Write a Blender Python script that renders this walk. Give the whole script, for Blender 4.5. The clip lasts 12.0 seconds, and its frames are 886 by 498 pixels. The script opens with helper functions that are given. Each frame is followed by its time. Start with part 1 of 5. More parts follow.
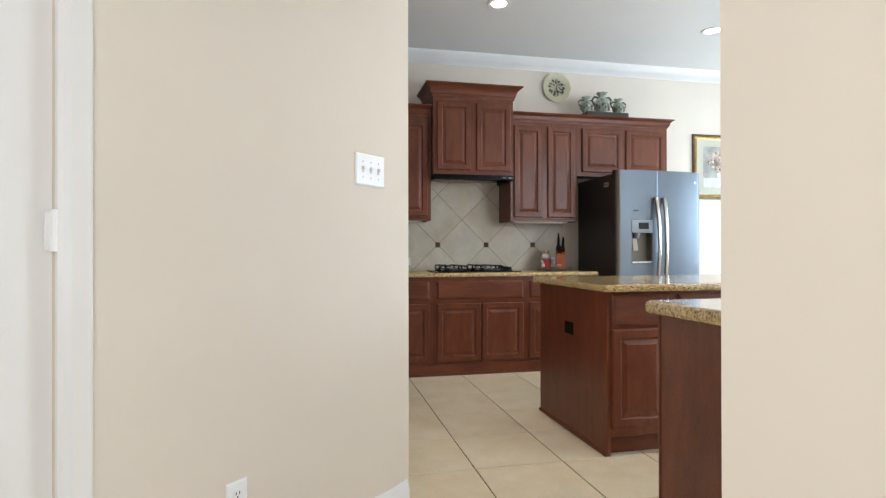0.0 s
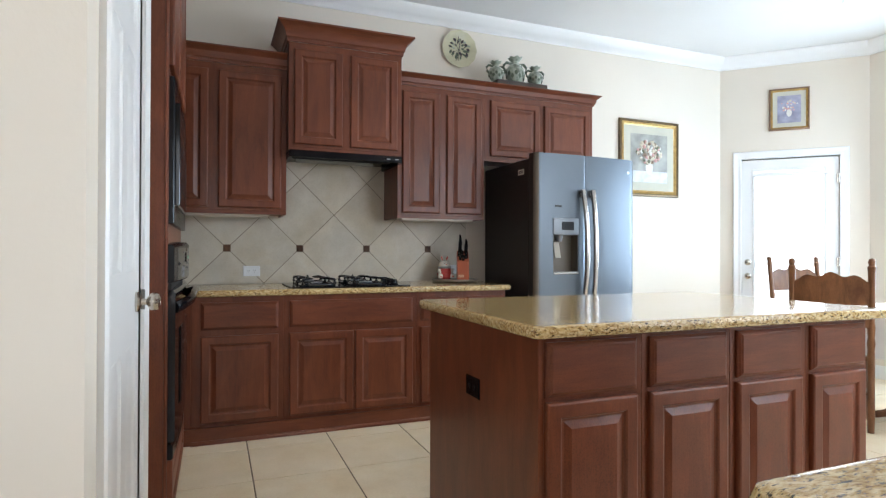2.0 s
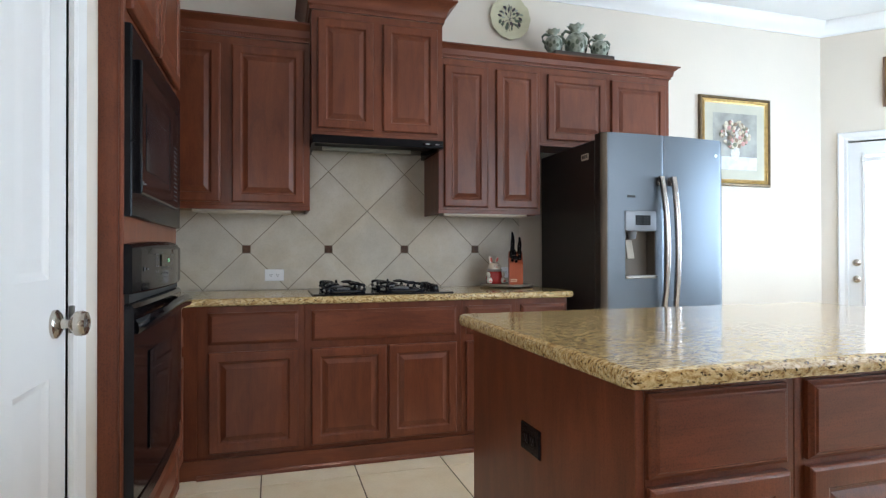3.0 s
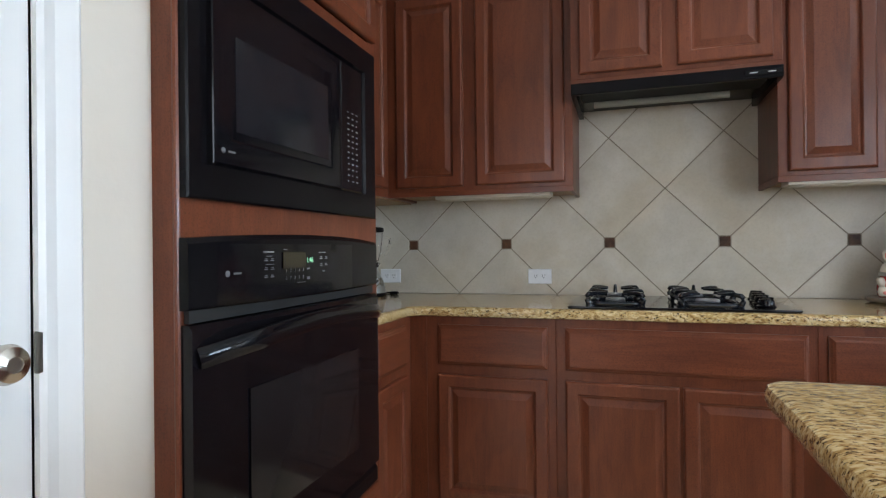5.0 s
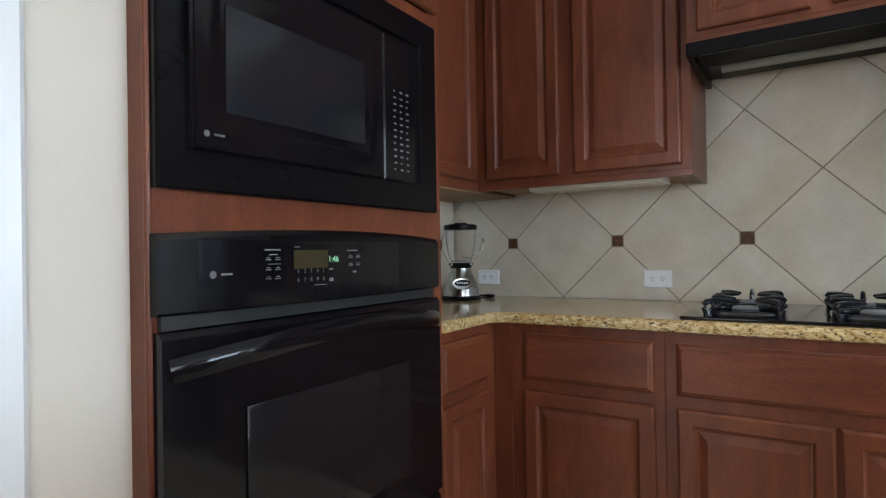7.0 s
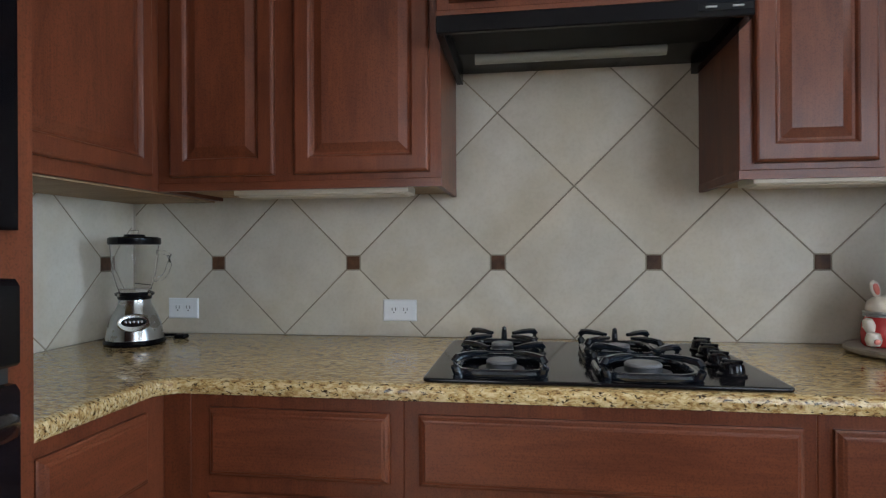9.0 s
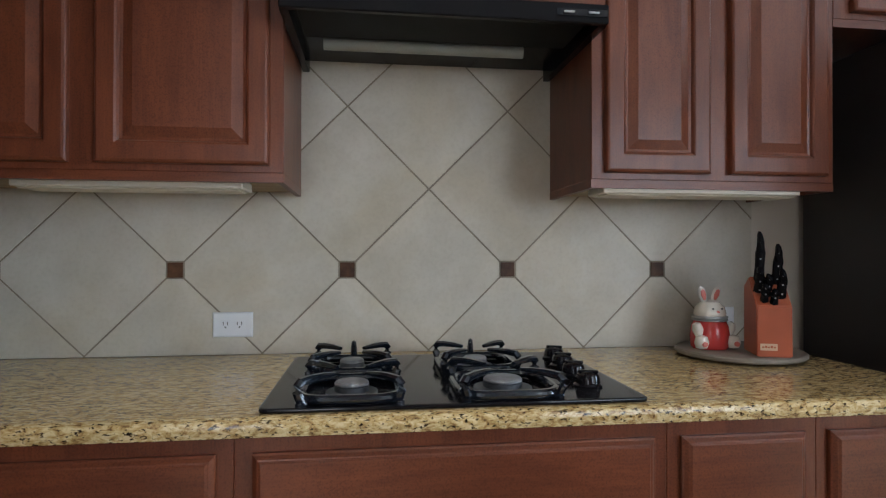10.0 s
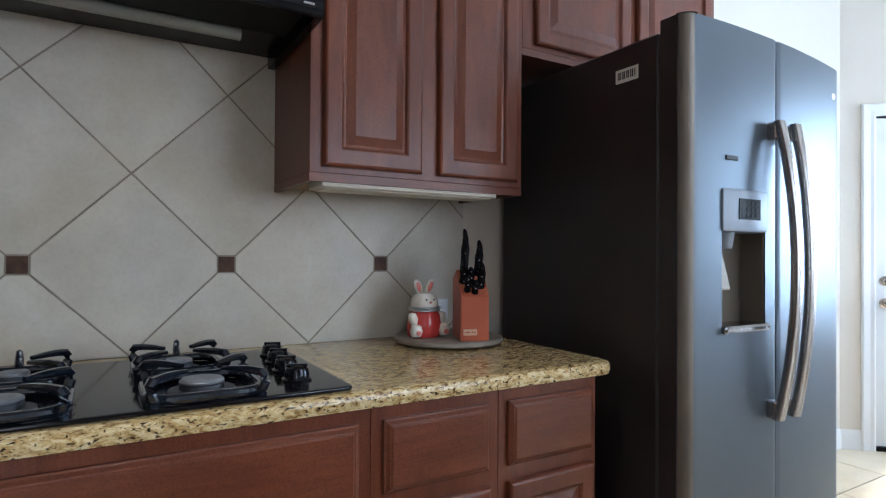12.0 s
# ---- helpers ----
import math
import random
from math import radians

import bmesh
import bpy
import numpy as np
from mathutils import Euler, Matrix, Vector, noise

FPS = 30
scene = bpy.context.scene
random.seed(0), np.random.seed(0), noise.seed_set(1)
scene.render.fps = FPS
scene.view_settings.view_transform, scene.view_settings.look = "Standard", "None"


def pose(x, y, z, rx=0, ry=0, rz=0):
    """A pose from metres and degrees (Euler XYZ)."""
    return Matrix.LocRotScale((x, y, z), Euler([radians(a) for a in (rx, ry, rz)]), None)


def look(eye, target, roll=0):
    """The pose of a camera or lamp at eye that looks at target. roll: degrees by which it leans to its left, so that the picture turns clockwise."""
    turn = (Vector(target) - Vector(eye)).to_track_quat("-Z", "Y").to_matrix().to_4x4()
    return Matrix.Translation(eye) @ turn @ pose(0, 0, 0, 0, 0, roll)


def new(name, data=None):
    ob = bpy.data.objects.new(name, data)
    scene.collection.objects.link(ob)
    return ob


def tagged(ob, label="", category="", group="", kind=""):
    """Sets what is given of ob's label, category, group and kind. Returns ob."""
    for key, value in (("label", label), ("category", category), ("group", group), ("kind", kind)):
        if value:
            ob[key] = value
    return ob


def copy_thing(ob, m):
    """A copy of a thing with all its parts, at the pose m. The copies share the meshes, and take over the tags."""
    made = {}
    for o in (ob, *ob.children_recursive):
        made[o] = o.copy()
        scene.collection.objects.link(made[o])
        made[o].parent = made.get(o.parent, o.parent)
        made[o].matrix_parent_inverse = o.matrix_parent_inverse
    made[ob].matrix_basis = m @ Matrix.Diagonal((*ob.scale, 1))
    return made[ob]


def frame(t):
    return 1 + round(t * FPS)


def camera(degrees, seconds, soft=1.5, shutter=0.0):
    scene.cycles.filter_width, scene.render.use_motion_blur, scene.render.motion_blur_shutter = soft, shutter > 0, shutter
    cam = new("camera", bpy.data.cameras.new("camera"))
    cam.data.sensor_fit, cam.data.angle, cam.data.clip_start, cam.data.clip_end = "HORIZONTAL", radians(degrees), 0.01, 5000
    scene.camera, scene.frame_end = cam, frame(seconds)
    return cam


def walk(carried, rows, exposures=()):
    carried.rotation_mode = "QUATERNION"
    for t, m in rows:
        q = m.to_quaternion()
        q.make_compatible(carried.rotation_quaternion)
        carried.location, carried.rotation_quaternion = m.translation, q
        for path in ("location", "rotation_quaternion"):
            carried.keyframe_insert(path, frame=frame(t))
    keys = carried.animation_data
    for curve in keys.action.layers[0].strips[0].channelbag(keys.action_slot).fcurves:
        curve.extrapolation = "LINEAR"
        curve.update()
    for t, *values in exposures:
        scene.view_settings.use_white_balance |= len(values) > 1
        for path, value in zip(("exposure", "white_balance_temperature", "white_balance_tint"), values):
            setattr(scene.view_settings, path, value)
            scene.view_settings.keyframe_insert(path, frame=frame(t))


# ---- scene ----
cam = camera(75.5, 12.0, soft=1.25)
PATH = [
    (0, (1.434, 1.978, 1.085), (1.865, 3.931, 1.092), -0.1),
    (0.5, (1.536, 2.362, 1.094), (2.047, 4.295, 1.1), 0.2),
    (1, (1.676, 2.682, 1.098), (2.294, 4.584, 1.104), 0.3),
    (1.5, (1.841, 2.977, 1.114), (2.586, 4.833, 1.124), 0.3),
    (2, (2.02, 3.245, 1.123), (2.763, 5.101, 1.134), 0.2),
    (2.5, (2.149, 3.516, 1.117), (2.854, 5.387, 1.13), 0.1),
    (2.7, (2.195, 3.622, 1.122), (2.861, 5.508, 1.136), 0.1),
    (4.3, (2.549, 4.435, 1.115), (2.384, 6.428, 1.124), -0.5),
    (4.5, (2.599, 4.503, 1.122), (2.313, 6.482, 1.121), -0.1),
    (5, (2.675, 4.671, 1.119), (2.065, 6.575, 1.123), -0.6),
    (5.5, (2.747, 4.785, 1.118), (1.884, 6.589, 1.126), -0.8),
    (6, (2.788, 4.866, 1.109), (1.75, 6.576, 1.121), -0.9),
    (6.5, (2.8, 4.932, 1.107), (1.711, 6.609, 1.119), -0.9),
    (6.7, (2.803, 4.956, 1.104), (1.708, 6.63, 1.118), -1.0),
    (8.5, (2.653, 5.461, 1.173), (2.132, 7.392, 1.178), -0.3),
    (9, (2.692, 5.597, 1.191), (2.405, 7.577, 1.192), -0.3),
    (9.5, (2.688, 5.696, 1.201), (2.679, 7.695, 1.206), -0.1),
    (10, (2.674, 5.744, 1.199), (2.921, 7.729, 1.211), 0.1),
    (10.5, (2.677, 5.754, 1.189), (3.124, 7.703, 1.204), 0.1),
    (11, (2.695, 5.734, 1.182), (3.313, 7.636, 1.199), 0.2),
    (11.5, (2.738, 5.733, 1.182), (3.539, 7.566, 1.199), 0.3),
    (12, (2.781, 5.729, 1.181), (3.806, 7.447, 1.198), 0.4),
]
walk(cam, [(t, look(eye, target, roll)) for t, eye, target, roll in PATH],
     [(0.0, 0.05, 6450, 10), (2.7, 0.0, 6200, 10), (4.5, 0.08, 6150, 10), (6.7, 0.05, 6200, 10), (8.5, 0.0, 6050, 10), (11.0, 0.02, 6000, 10), (12.0, 0.0, 5600, 10)])

# ---- light ----
world = bpy.data.worlds.new("world")
scene.world = world
world.use_nodes = True
wn = world.node_tree.nodes
sky = wn.new("ShaderNodeTexSky")
sky.sky_type, sky.sun_disc = "NISHITA", False
sky.sun_elevation, sky.sun_rotation = radians(42), radians(75)
wn["Background"].inputs[1].default_value = 0.12
world.node_tree.links.new(sky.outputs[0], wn["Background"].inputs[0])

sun = new("sun", bpy.data.lights.new("sun", "SUN"))
sun.data.energy, sun.data.angle, sun.data.color = 2.6, radians(3), (1.0, 0.95, 0.88)
sun.matrix_world = look((30, 10, 28), (7, 5, 1))


def window_light(name, at, towards, w, h, power, colour=(0.84, 0.92, 1.0)):
    lamp = new(name, bpy.data.lights.new(name, "AREA"))
    lamp.data.shape, lamp.data.size, lamp.data.size_y = "RECTANGLE", w, h
    lamp.data.energy, lamp.data.color = power, colour
    lamp.matrix_world = look(at, towards)
    return lamp


window_light("nook_daylight", (7.64, 5.43, 1.5), (6.6, 5.43, 1.42), 1.7, 1.35, 106, (0.62, 0.81, 1.0))
# lamp added behind an unseen south window, brightens the south-facing fronts
window_light("added_south_light", (5.7, 2.86, 1.72), (5.7, 4.0, 1.40), 2.3, 1.6, 58)
# lamp added at the hall's unseen end, brightens the cream walls
window_light("added_hall_light", (1.3, 0.36, 1.5), (1.3, 2.0, 1.4), 1.5, 1.9, 45, (0.95, 0.97, 1.0))

# ---- materials ----


def nodes_of(name):
    m = bpy.data.materials.new(name)
    m.use_nodes = True
    nt = m.node_tree
    return m, nt, nt.nodes["Principled BSDF"]


def node(nt, kind, **values):
    n = nt.nodes.new(kind)
    for k, v in values.items():
        n.inputs[k.replace("_", " ")].default_value = v
    return n


def coords(nt, scale=(1, 1, 1)):
    tc = nt.nodes.new("ShaderNodeTexCoord")
    mp = nt.nodes.new("ShaderNodeMapping")
    mp.inputs["Scale"].default_value = scale
    nt.links.new(tc.outputs["Object"], mp.inputs["Vector"])
    return mp.outputs[0]


def ramp(nt, src, stops):
    r = nt.nodes.new("ShaderNodeValToRGB")
    e = r.color_ramp.elements
    while len(e) < len(stops):
        e.new(0.5)
    for k, (p, c) in zip(e, stops):
        k.position, k.color = p, (*c, 1)
    nt.links.new(src, r.inputs[0])
    return r.outputs[0]


def bump(nt, bsdf, src, strength, distance=0.002):
    b = node(nt, "ShaderNodeBump", Strength=strength, Distance=distance)
    nt.links.new(src, b.inputs["Height"])
    nt.links.new(b.outputs[0], bsdf.inputs["Normal"])


def plain(name, colour, rough=0.5, metal=0.0, vary=0.06, scale=6.0, relief=0.0, fine=120.0, coat=0.0, spec=0.5):
    """Paint, plastic or metal with a slow drift of tone, a little uneven gloss and fine relief."""
    m, nt, b = nodes_of(name)
    v = coords(nt)
    n1 = node(nt, "ShaderNodeTexNoise", Scale=scale, Detail=4.0)
    nt.links.new(v, n1.inputs["Vector"])
    lo = tuple(c * (1 - vary) for c in colour)
    hi = tuple(min(1, c * (1 + vary)) for c in colour)
    nt.links.new(ramp(nt, n1.outputs["Fac"], [(0.3, lo), (0.7, hi)]), b.inputs["Base Color"])
    n2 = node(nt, "ShaderNodeTexNoise", Scale=fine, Detail=3.0)
    nt.links.new(v, n2.inputs["Vector"])
    mr = node(nt, "ShaderNodeMapRange", To_Min=max(0.02, rough * 0.85), To_Max=min(1, rough * 1.15))
    nt.links.new(n1.outputs["Fac"], mr.inputs["Value"])
    nt.links.new(mr.outputs[0], b.inputs["Roughness"])
    b.inputs["Metallic"].default_value = metal
    b.inputs["Specular IOR Level"].default_value = spec
    b.inputs["Coat Weight"].default_value = coat
    b.inputs["Coat Roughness"].default_value = 0.12
    if relief:
        bump(nt, b, n2.outputs["Fac"], relief)
    return m


def wood(name, dark, light, axis, rough=0.38, coat=0.17):
    """Stained wood; axis: the direction in which the grain runs."""
    m, nt, b = nodes_of(name)
    stretch = [7.0, 7.0, 7.0]
    stretch["xyz".index(axis)] = 1.6
    v = coords(nt, stretch)
    n1 = node(nt, "ShaderNodeTexNoise", Scale=2.2, Detail=7.0, Roughness=0.62, Distortion=0.7)
    nt.links.new(v, n1.inputs["Vector"])
    fine = [160.0, 160.0, 160.0]
    fine["xyz".index(axis)] = 5.0
    n2 = node(nt, "ShaderNodeTexNoise", Scale=1.6, Detail=3.0)
    nt.links.new(coords(nt, fine), n2.inputs["Vector"])
    n3 = node(nt, "ShaderNodeTexNoise", Scale=2.5, Detail=2.0)
    nt.links.new(coords(nt), n3.inputs["Vector"])
    mid = tuple((a + c) / 2 for a, c in zip(dark, light))
    c1 = ramp(nt, n1.outputs["Fac"], [(0.32, dark), (0.5, mid), (0.68, light)])
    mix = nt.nodes.new("ShaderNodeMix")
    mix.data_type, mix.blend_type = "RGBA", "MULTIPLY"
    mix.inputs["Factor"].default_value = 0.3
    nt.links.new(c1, mix.inputs[6])
    nt.links.new(ramp(nt, n2.outputs["Fac"], [(0.35, (0.62, 0.58, 0.55)), (0.6, (1, 1, 1))]), mix.inputs[7])
    mix2 = nt.nodes.new("ShaderNodeMix")
    mix2.data_type, mix2.blend_type = "RGBA", "MULTIPLY"
    mix2.inputs["Factor"].default_value = 0.6
    nt.links.new(mix.outputs[2], mix2.inputs[6])
    nt.links.new(ramp(nt, n3.outputs["Fac"], [(0.3, (0.75, 0.72, 0.7)), (0.7, (1, 1, 1))]), mix2.inputs[7])
    n4 = node(nt, "ShaderNodeTexNoise", Scale=260.0, Detail=2.0)
    nt.links.new(coords(nt), n4.inputs["Vector"])
    mix3 = nt.nodes.new("ShaderNodeMix")
    mix3.data_type, mix3.blend_type = "RGBA", "MULTIPLY"
    mix3.inputs["Factor"].default_value = 0.55
    nt.links.new(mix2.outputs[2], mix3.inputs[6])
    nt.links.new(ramp(nt, n4.outputs["Fac"], [(0.34, (0.55, 0.52, 0.50)), (0.52, (1, 1, 1)), (0.70, (1.0, 0.98, 0.95))]), mix3.inputs[7])
    nt.links.new(mix3.outputs[2], b.inputs["Base Color"])
    mr = node(nt, "ShaderNodeMapRange", To_Min=rough * 0.82, To_Max=rough * 1.2)
    nt.links.new(n3.outputs["Fac"], mr.inputs["Value"])
    nt.links.new(mr.outputs[0], b.inputs["Roughness"])
    b.inputs["Specular IOR Level"].default_value = 0.32
    b.inputs["Coat Weight"].default_value = coat
    b.inputs["Coat Roughness"].default_value = 0.16
    bump(nt, b, n2.outputs["Fac"], 0.12, 0.001)
    return m


def granite(name):
    m, nt, b = nodes_of(name)
    v = coords(nt, (34, 92, 60))
    n1 = node(nt, "ShaderNodeTexNoise", Scale=1.5, Detail=7.0, Roughness=0.70, Distortion=0.5)
    nt.links.new(v, n1.inputs["Vector"])
    n2 = node(nt, "ShaderNodeTexNoise", Scale=2.6, Detail=5.0, Roughness=0.6, Distortion=0.3)
    nt.links.new(v, n2.inputs["Vector"])
    n3 = node(nt, "ShaderNodeTexNoise", Scale=2.0, Detail=3.0)
    nt.links.new(coords(nt), n3.inputs["Vector"])
    base = ramp(nt, n1.outputs["Fac"], [(0.34, (0.13, 0.065, 0.026)), (0.41, (0.36, 0.22, 0.085)), (0.48, (0.53, 0.37, 0.155)), (0.60, (0.73, 0.59, 0.345))])
    mix = nt.nodes.new("ShaderNodeMix")
    mix.data_type, mix.blend_type = "RGBA", "MULTIPLY"
    mix.inputs["Factor"].default_value = 1.0
    nt.links.new(base, mix.inputs[6])
    nt.links.new(ramp(nt, n2.outputs["Fac"], [(0.385, (0.05, 0.038, 0.034)), (0.435, (1, 1, 1))]), mix.inputs[7])
    mix2 = nt.nodes.new("ShaderNodeMix")
    mix2.data_type, mix2.blend_type = "RGBA", "MULTIPLY"
    mix2.inputs["Factor"].default_value = 1.0
    nt.links.new(mix.outputs[2], mix2.inputs[6])
    nt.links.new(ramp(nt, n3.outputs["Fac"], [(0.3, (0.82, 0.8, 0.76)), (0.7, (1, 1, 1))]), mix2.inputs[7])
    nt.links.new(mix2.outputs[2], b.inputs["Base Color"])
    b.inputs["Roughness"].default_value = 0.16
    b.inputs["Coat Weight"].default_value = 0.5
    b.inputs["Coat Roughness"].default_value = 0.09
    b.inputs["Coat IOR"].default_value = 1.5
    b.inputs["Specular IOR Level"].default_value = 0.15
    return m


def stone_tile(name, lo, hi, rough, scale, spec=0.5):
    """Glazed tile, clouded and lightly speckled, each piece a little different in tone."""
    m, nt, b = nodes_of(name)
    v = coords(nt)
    info = nt.nodes.new("ShaderNodeObjectInfo")
    add = nt.nodes.new("ShaderNodeVectorMath")
    sc = nt.nodes.new("ShaderNodeVectorMath")
    sc.operation = "SCALE"
    nt.links.new(info.outputs["Random"], sc.inputs["Scale"])
    sc.inputs[0].default_value = (37, 19, 53)
    nt.links.new(v, add.inputs[0])
    nt.links.new(sc.outputs[0], add.inputs[1])
    n1 = node(nt, "ShaderNodeTexNoise", Scale=scale, Detail=6.0, Roughness=0.6)
    nt.links.new(add.outputs[0], n1.inputs["Vector"])
    n2 = node(nt, "ShaderNodeTexNoise", Scale=90.0, Detail=2.0)
    nt.links.new(add.outputs[0], n2.inputs["Vector"])
    mixv = nt.nodes.new("ShaderNodeMath")
    mixv.operation = "MULTIPLY_ADD"
    nt.links.new(info.outputs["Random"], mixv.inputs[0])
    mixv.inputs[1].default_value = 0.16
    nt.links.new(n1.outputs["Fac"], mixv.inputs[2])
    c = ramp(nt, mixv.outputs[0], [(0.35, lo), (0.8, hi)])
    mix = nt.nodes.new("ShaderNodeMix")
    mix.data_type, mix.blend_type = "RGBA", "MULTIPLY"
    mix.inputs["Factor"].default_value = 0.28
    nt.links.new(c, mix.inputs[6])
    nt.links.new(ramp(nt, n2.outputs["Fac"], [(0.3, (0.82, 0.8, 0.76)), (0.55, (1, 1, 1))]), mix.inputs[7])
    n3 = node(nt, "ShaderNodeTexNoise", Scale=2.6, Detail=4.0, Roughness=0.65, Distortion=0.6)
    nt.links.new(v, n3.inputs["Vector"])
    mix3 = nt.nodes.new("ShaderNodeMix")
    mix3.data_type, mix3.blend_type = "RGBA", "MULTIPLY"
    mix3.inputs["Factor"].default_value = 0.45
    nt.links.new(mix.outputs[2], mix3.inputs[6])
    nt.links.new(ramp(nt, n3.outputs["Fac"], [(0.36, (0.93, 0.84, 0.66)), (0.5, (1, 0.97, 0.9)), (0.62, (1, 1, 1))]), mix3.inputs[7])
    nt.links.new(mix3.outputs[2], b.inputs["Base Color"])
    b.inputs["Roughness"].default_value = rough
    b.inputs["Specular IOR Level"].default_value = spec
    bump(nt, b, n1.outputs["Fac"], 0.15, 0.003)
    return m


def glass(name, tint=(1, 1, 1), rough=0.0):
    m, nt, b = nodes_of(name)
    b.inputs["Base Color"].default_value = (*tint, 1)
    b.inputs["Transmission Weight"].default_value = 1.0
    b.inputs["Roughness"].default_value = rough
    b.inputs["IOR"].default_value = 1.3
    return m


def glow(name, colour, strength):
    m, nt, b = nodes_of(name)
    b.inputs["Base Color"].default_value = (*colour, 1)
    b.inputs["Emission Color"].default_value = (*colour, 1)
    b.inputs["Emission Strength"].default_value = strength
    return m


WALL = plain("cream_paint", (0.72, 0.655, 0.565), 0.75, vary=0.03, scale=1.3, relief=0.25, fine=55)
CEIL = plain("ceiling_paint", (0.78, 0.78, 0.77), 0.85, vary=0.02, scale=1.0, relief=0.2, fine=45)
TRIM = plain("white_gloss_paint", (0.80, 0.80, 0.79), 0.35, vary=0.02, scale=3.0, relief=0.06, fine=40)
CHERRY = wood("cherry_upright", (0.132, 0.0365, 0.0162), (0.212, 0.0600, 0.0255), "z")
CHERRY_X = wood("cherry_lengthwise", (0.132, 0.0365, 0.0162), (0.212, 0.0600, 0.0255), "x")
CHERRY_Y = wood("cherry_crosswise", (0.132, 0.0365, 0.0162), (0.212, 0.0600, 0.0255), "y")
OAK = wood("brown_oak", (0.11, 0.042, 0.016), (0.26, 0.115, 0.05), "z", 0.38)
RAW = wood("pale_plywood", (0.36, 0.24, 0.13), (0.5, 0.36, 0.21), "x", 0.6, 0.0)
GRANITE = granite("golden_granite")
TILE = stone_tile("beige_wall_tile", (0.555, 0.508, 0.42), (0.70, 0.655, 0.57), 0.42, 5.0, 0.4)
FLOOR_TILE = stone_tile("cream_floor_tile", (0.68, 0.58, 0.42), (0.82, 0.73, 0.57), 0.3, 3.5, 0.5)
GROUT = plain("brown_grout", (0.30, 0.25, 0.185), 0.9, vary=0.22, scale=12, relief=0.3)
FLOOR_GROUT = plain("dark_grout", (0.16, 0.12, 0.08), 0.9, vary=0.2, scale=10, relief=0.3)
BRONZE = stone_tile("bronze_tile", (0.05, 0.022, 0.011), (0.15, 0.07, 0.035), 0.45, 25.0, 0.25)
BLACK = plain("black_gloss", (0.006, 0.0055, 0.007), 0.10, vary=0.1, spec=0.3)
BLACK_SATIN = plain("black_satin", (0.005, 0.0045, 0.0055), 0.24, vary=0.15, relief=0.04, spec=0.15)
IRON = plain("black_enamel", (0.008, 0.011, 0.017), 0.14, vary=0.3, relief=0.12, coat=0.6)
DARK_SIDE = plain("black_textured_steel", (0.022, 0.018, 0.018), 0.45, vary=0.2, relief=0.35, fine=300)
SMOKE = plain("smoked_glass", (0.014, 0.012, 0.013), 0.10, vary=0.05, spec=0.2)
STEEL = plain("slate_steel", (0.108, 0.124, 0.142), 0.37, 0.82, vary=0.04, scale=2, relief=0.03, fine=260)
CHROME = plain("brushed_chrome", (0.46, 0.46, 0.46), 0.2, 1.0, vary=0.04)
NICKEL = plain("satin_nickel", (0.55, 0.50, 0.44), 0.24, 1.0, vary=0.05)
ALU = plain("dull_aluminium", (0.42, 0.42, 0.42), 0.4, 0.8, vary=0.1)
PLASTIC = plain("white_plastic", (0.84, 0.85, 0.86), 0.35, vary=0.02)
DARK = plain("dark_slot", (0.02, 0.02, 0.02), 0.6)
PRINT = plain("grey_print", (0.13, 0.13, 0.13), 0.6)
GOLD = plain("gold_leaf", (0.50, 0.34, 0.13), 0.35, 0.7, vary=0.2, scale=30, relief=0.2)
GLASS = glass("clear_glass")
PANE = glass("window_glass")
PANE.node_tree.nodes["Principled BSDF"].inputs["IOR"].default_value = 1.08
LAMP = glow("lamp_glow", (1.0, 0.93, 0.82), 9.0)
GREEN_LED = glow("green_led", (0.35, 0.8, 0.45), 0.14)
OUTSIDE = glow("outdoor_glow", (0.93, 0.97, 1.0), 3.2)
BLOCK = plain("orange_wood", (0.40, 0.085, 0.030), 0.35, vary=0.12, scale=9, relief=0.1)
CERAMIC = plain("white_ceramic", (0.70, 0.64, 0.55), 0.2, vary=0.08, scale=20)
RED = plain("red_glaze", (0.44, 0.04, 0.035), 0.15, vary=0.1, scale=10)
PINK = plain("pink_glaze", (0.62, 0.17, 0.13), 0.3)
SLATE = plain("grey_slate", (0.24, 0.205, 0.165), 0.5, vary=0.25, scale=18, relief=0.3)

# ---- building helpers ----
BASE = {}


def thing(name, at, label, category, group="", kind=""):
    ob = new(name)
    ob.empty_display_size = 0.1
    ob.location = at
    BASE[ob.name] = Vector(at)
    return tagged(ob, label, category, group, kind)


def part(name, bm, material, parent=None, label="", smooth=True):
    """Links a bmesh, drawn in the place's own metres, as one mesh under a thing or a part."""
    if parent is not None:
        base = BASE[parent.name]
        bmesh.ops.translate(bm, verts=bm.verts, vec=-base)
    bmesh.ops.recalc_face_normals(bm, faces=bm.faces)
    me = bpy.data.meshes.new(name)
    bm.to_mesh(me)
    bm.free()
    me.materials.append(material)
    if smooth:
        me.polygons.foreach_set("use_smooth", [True] * len(me.polygons))
        me.set_sharp_from_angle(angle=radians(32))
    ob = new(name, me)
    if parent is not None:
        ob.parent = parent
        BASE[ob.name] = base
    if label:
        ob["label"] = label
    return ob


